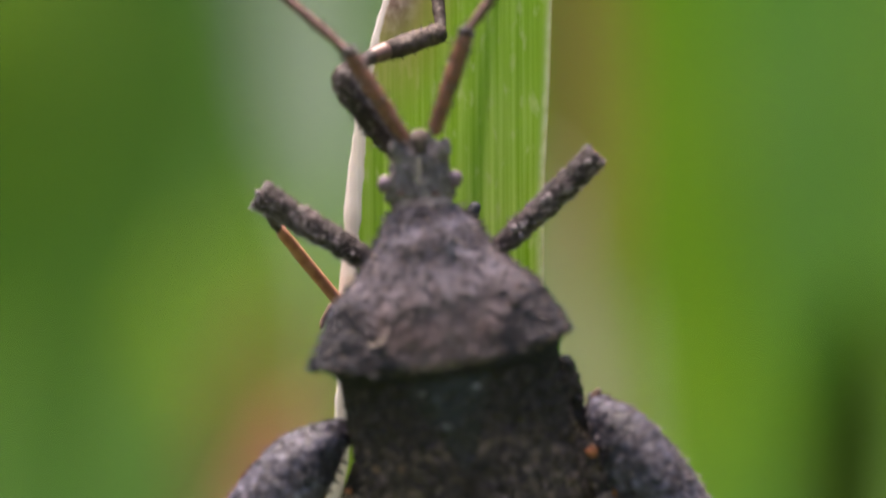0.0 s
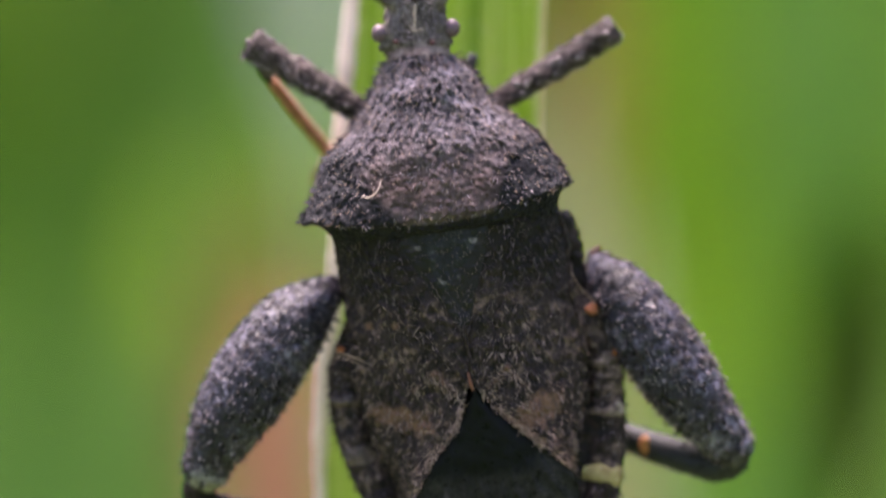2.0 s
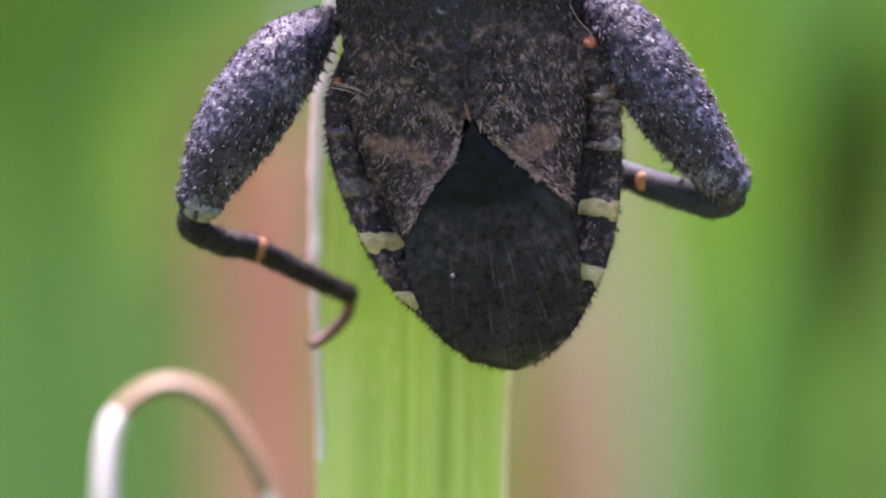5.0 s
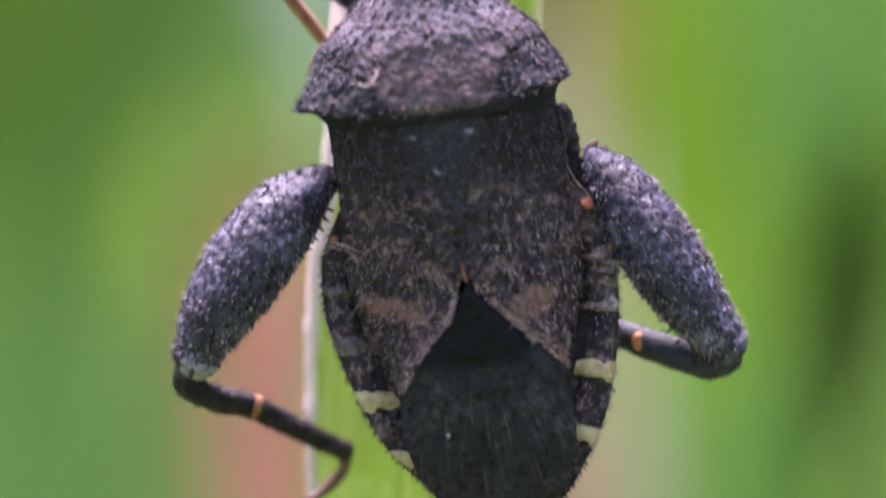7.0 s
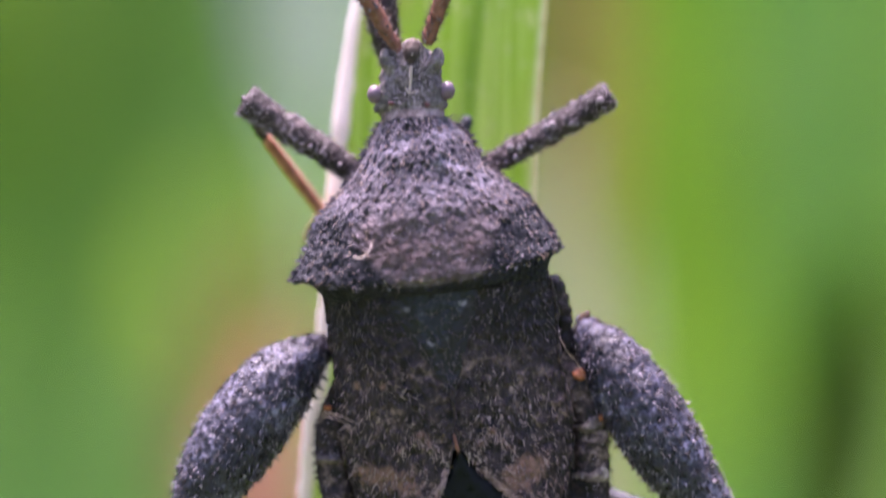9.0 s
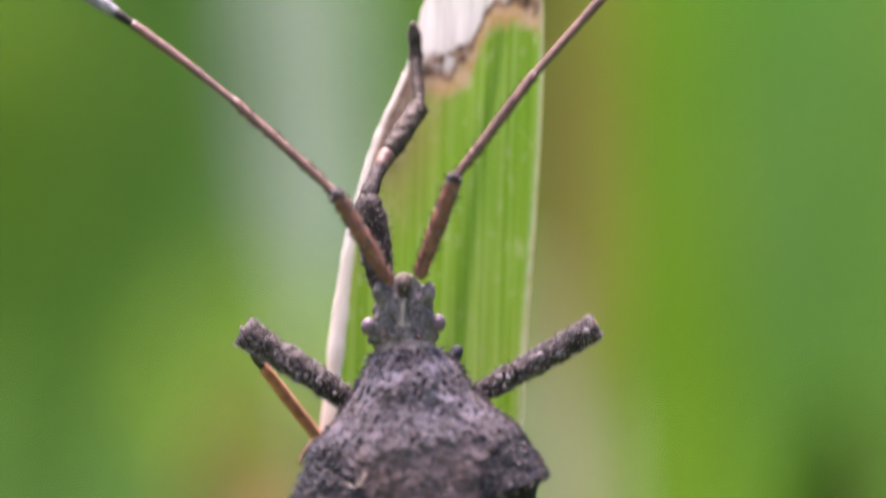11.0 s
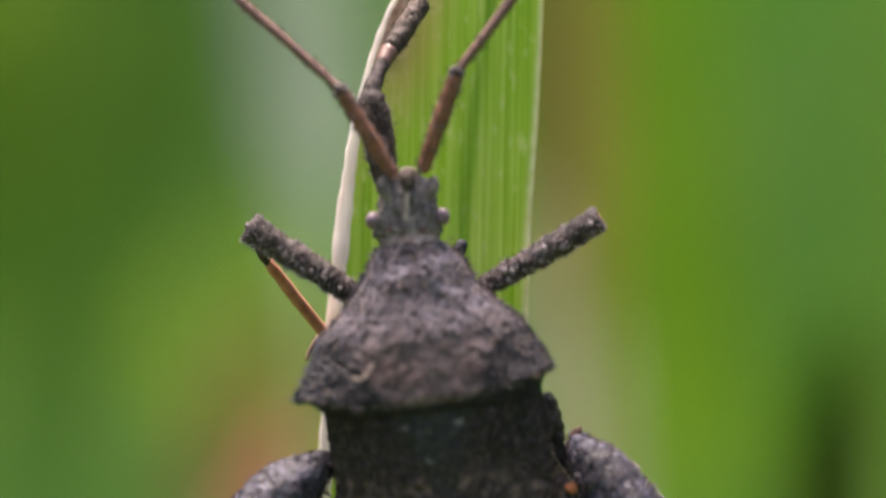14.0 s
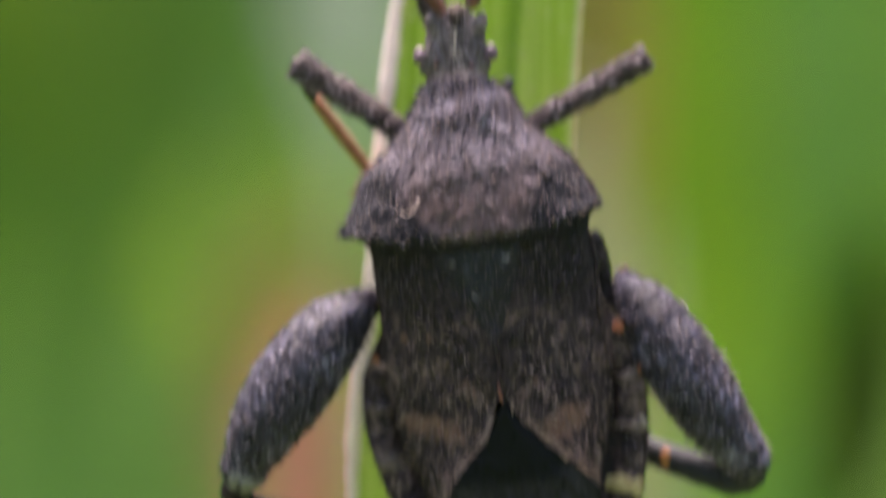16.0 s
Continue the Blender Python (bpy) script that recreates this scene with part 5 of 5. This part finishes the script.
# ---------------------------------------------------------------- curled dry leaf
def build_curl():
    c = smooth_curve([(224, 1560), (210, 1440), (208, 1340), (220, 1262), (262, 1212), (322, 1192), (388, 1218), (440, 1280), (478, 1345), (508, 1430), (530, 1560)], 70)
    pts = []
    for i, (u, v) in enumerate(c):
        s = i / 69
        t = c[min(i + 1, 69)] - c[max(i - 1, 0)]
        t /= np.linalg.norm(t)
        nx, ny = t[1], -t[0]
        w = 16 - 8 * math.sin(s * math.pi) + 3 * math.sin(s * 5)
        row = []
        for j in range(7):
            k = j / 6 * 2 - 1
            row.append(G(u + nx * w * k, v + ny * w * k, -7.4 - 0.9 * k + 0.25 * (1 - k * k)))
        pts.append(row)
    end = pts[-1]
    mid = end[3].copy()
    for k in range(1, 16):
        t = k / 15
        pts.append([Vector((mid.x + 0.004 * t, mid.y + 0.006 * t, mid.z + (GROUND_Z - 0.002 - mid.z) * t)) + (p - mid) * (1 + 0.6 * t) for p in end])
    root = Vector((pts[-1][3].x, pts[-1][3].y, GROUND_Z))
    bm = bmesh.new()
    grid(bm, pts)
    ob = part("curled_leaf", bm, M_CURL, None, origin=root)
    sol = ob.modifiers.new("thickness", "SOLIDIFY")
    sol.thickness, sol.offset = 0.0002, 0
    ob.data.materials.append(M_CURLW)
    # whiter faces along the left limb and one edge of the right
    for f in ob.data.polygons:
        if f.index // 6 < 25 or (f.index // 6 > 54 and f.index % 6 < 2):
            f.material_index = 1
    tagged(ob, "thin dry whitish leaf curled over in a hoop", "leaf")


build_curl()


# ---------------------------------------------------------------- meadow
def build_meadow():
    """Dense grass standing behind, and added unseen round the eye to hold back frontal sky light; one mass of blades.
    """
    rnd = random.Random(17)
    for mat, count, tall in ((F_MID, 900, 0.30), (F_DARK, 500, 0.26), (F_BLUE, 300, 0.28), (F_YELL, 250, 0.28)):
        verts, faces = [], []
        for _ in range(count):
            a, dist = rnd.uniform(0, 2 * math.pi), rnd.uniform(0.24, 0.75)
            if rnd.random() < 0.6:
                a = math.pi / 2 + rnd.uniform(-0.6, 0.6)
            x, y = dist * math.cos(a), dist * math.sin(a)
            # blades on the eye's side stay unseen; they only dim the frontal sky
            if y < 0:
                y -= 0.14
            hgt = tall * rnd.uniform(0.75, 1.35)
            w = rnd.uniform(0.003, 0.007)
            lean, turn = rnd.uniform(-0.12, 0.12), rnd.uniform(-0.9, 0.9)
            k0 = len(verts)
            for i in range(7):
                t = i / 6
                ww = w * (1 - t ** 2.5) + 0.0002
                cx, cy, cz = x + lean * t * t, y + 0.04 * t * t * math.sin(turn * 3), GROUND_Z + hgt * t
                for sgn in (-1, 0, 1):
                    verts.append((cx + sgn * ww * math.cos(turn), cy + sgn * ww * math.sin(turn) + (0.0012 if sgn == 0 else 0), cz))
            for i in range(6):
                a = k0 + i * 3
                faces += [(a, a + 1, a + 4, a + 3), (a + 1, a + 2, a + 5, a + 4)]
        mesh = bpy.data.meshes.new("meadow_grass")
        mesh.from_pydata(verts, [], faces)
        mesh.materials.append(mat)
        ob = new("meadow_grass", mesh)
        tagged(ob, "dense tall green meadow grass", "grass", kind="stuff")
    # short turf between the tall blades
    verts, faces = [], []
    for _ in range(9000):
        x, y = rnd.uniform(-1.3, 1.3), rnd.uniform(-1.3, 1.2)
        hgt, w, a = rnd.uniform(0.015, 0.07), rnd.uniform(0.0012, 0.003), rnd.uniform(0, math.pi)
        dx, dy = rnd.gauss(0, 0.35) * hgt, rnd.gauss(0, 0.35) * hgt
        k = len(verts)
        c, e = w * math.cos(a), w * math.sin(a)
        z = GROUND_Z - 0.008
        verts += [(x - c, y - e, z), (x + c, y + e, z), (x + 0.5 * dx - 0.8 * c, y + 0.5 * dy - 0.8 * e, z + 0.65 * hgt), (x + 0.5 * dx + 0.8 * c, y + 0.5 * dy + 0.8 * e, z + 0.65 * hgt), (x + dx, y + dy, z + hgt)]
        faces += [(k, k + 1, k + 3, k + 2), (k + 2, k + 3, k + 4)]
    mesh = bpy.data.meshes.new("turf")
    mesh.from_pydata(verts, [], faces)
    mesh.materials.append(F_DARK)
    tagged(new("turf", mesh), "short green turf between taller grass", "grass", kind="stuff")


def build_bank():
    """A rounded mound of undergrowth closes the view, bent round the meadow, covered in leaves."""
    bm = bmesh.new()
    rnd = random.Random(23)
    rows = []
    n, m = 120, 34
    for i in range(n):
        ang = radians(10 + 160 * i / (n - 1))
        row = []
        for j in range(m):
            b = math.pi * j / (m - 1)
            lump = 1 + 0.22 * noise.noise(Vector((ang * 5, b * 2.2, 1))) + 0.09 * noise.noise(Vector((ang * 17, b * 8, 5)))
            out = 1.9 - 0.72 * math.cos(b) * lump
            row.append(Vector((out * math.cos(ang), out * math.sin(ang), GROUND_Z - 0.03 + 1.15 * math.sin(b) ** 0.8 * lump)))
        rows.append(row)
    grid(bm, rows)
    green = foliage("undergrowth", (0.03, 0.08, 0.012), (0.06, 0.15, 0.02), (0.10, 0.22, 0.035), 0.02, 0.1)
    ob = part("hedge_bank", bm, green, None)
    tagged(ob, "bank of green undergrowth far behind the insect", "undergrowth", kind="structure")
    verts, faces = [], []
    for _ in range(9000):
        i, j = rnd.randrange(1, n - 1), rnd.randrange(1, m - 1)
        p = rows[i][j] + Vector([rnd.gauss(0, 0.03) for _ in range(3)])
        way = Vector([rnd.gauss(0, 1) for _ in range(3)]).normalized()
        side = way.orthogonal().normalized()
        side = (side * math.cos(rnd.uniform(0, 6)) + way.cross(side) * math.sin(rnd.uniform(0, 6))).normalized()
        size = rnd.uniform(0.025, 0.055)
        k = len(verts)
        fold = way.cross(side) * size * 0.12
        verts += [tuple(p), tuple(p + way * size * 0.5 + side * size * 0.3 + fold), tuple(p + way * size), tuple(p + way * size * 0.5 - side * size * 0.3 + fold)]
        faces += [(k, k + 1, k + 2), (k, k + 2, k + 3)]
    mesh = bpy.data.meshes.new("bank_leaves")
    mesh.from_pydata(verts, [], faces)
    mesh.materials.append(green)
    tagged(new("bank_leaves", mesh), "small green leaves covering the undergrowth bank", "undergrowth", kind="stuff")


build_meadow()
build_bank()


# ---------------------------------------------------------------- what moves
def turned(deg):
    return Matrix.Rotation(radians(deg), 4, "Y")


def motions():
    # focus: seconds and height above the plan plane in mm
    walk(focus_mark, [(t, Matrix.Translation(G(784, 441, h))) for t, h in FOCUS])
    hip = HIP - ORIGIN[bug.name]
    knee, ankle = KNEE - HIP, ANKLE - KNEE
    # seconds, turn of the front thigh, of the shin, of the foot, in degrees clockwise on the plan
    rows = [(0, -25, 39, 0), (4.0, -25, 39, 0), (5.2, -8, 12, -6), (6.2, 0, 0, 0), (11.3, 0, 0, 0), (11.9, -11, -2, -10), (12.3, -10.7, -1, -10), (12.5, 0, 0, 0), (16, 0, 0, 0)]
    walk(FRONT, [(t, Matrix.Translation(hip) @ turned(a)) for t, a, b, c in rows])
    for ob in SHIN:
        walk(ob, [(t, Matrix.Translation(knee) @ turned(b - a)) for t, a, b, c in rows])
    walk(FOOT, [(t, Matrix.Translation(knee + turned(b - a) @ ankle) @ turned(c - a)) for t, a, b, c in rows])
    at = MID_RIGHT.location.copy()
    walk(MID_RIGHT, [(t, Matrix.Translation(at) @ turned(a)) for t, a in ((0, -12), (0.1, -8.5), (0.2, -3), (0.3, 0), (0.4, 0), (16, 0))])


FOCUS = [(0, -2.3), (0.4, -1.8), (0.6, -1.2), (0.8, -0.3), (1.0, 0.5), (1.5, 1.5), (2.0, 1.05), (2.5, 0.9), (3.0, 1.5), (3.5, 1.2), (4.0, 0.35), (4.2, 0.1), (6.3, -0.1),
         (7.0, -0.3), (7.5, 0.15), (8.0, 0.45), (8.5, 0.3), (9.0, 0.2), (9.5, 0.1), (10.2, 0.0), (11.2, -1.3), (12.3, -2.5), (13.0, -2.7), (13.5, -1.8), (14.0, -1.7), (14.5, -2.0), (15.0, -2.3),
         (15.2, -1.1), (15.4, 0.3), (15.6, 0.8), (16, 0.7)]
motions()
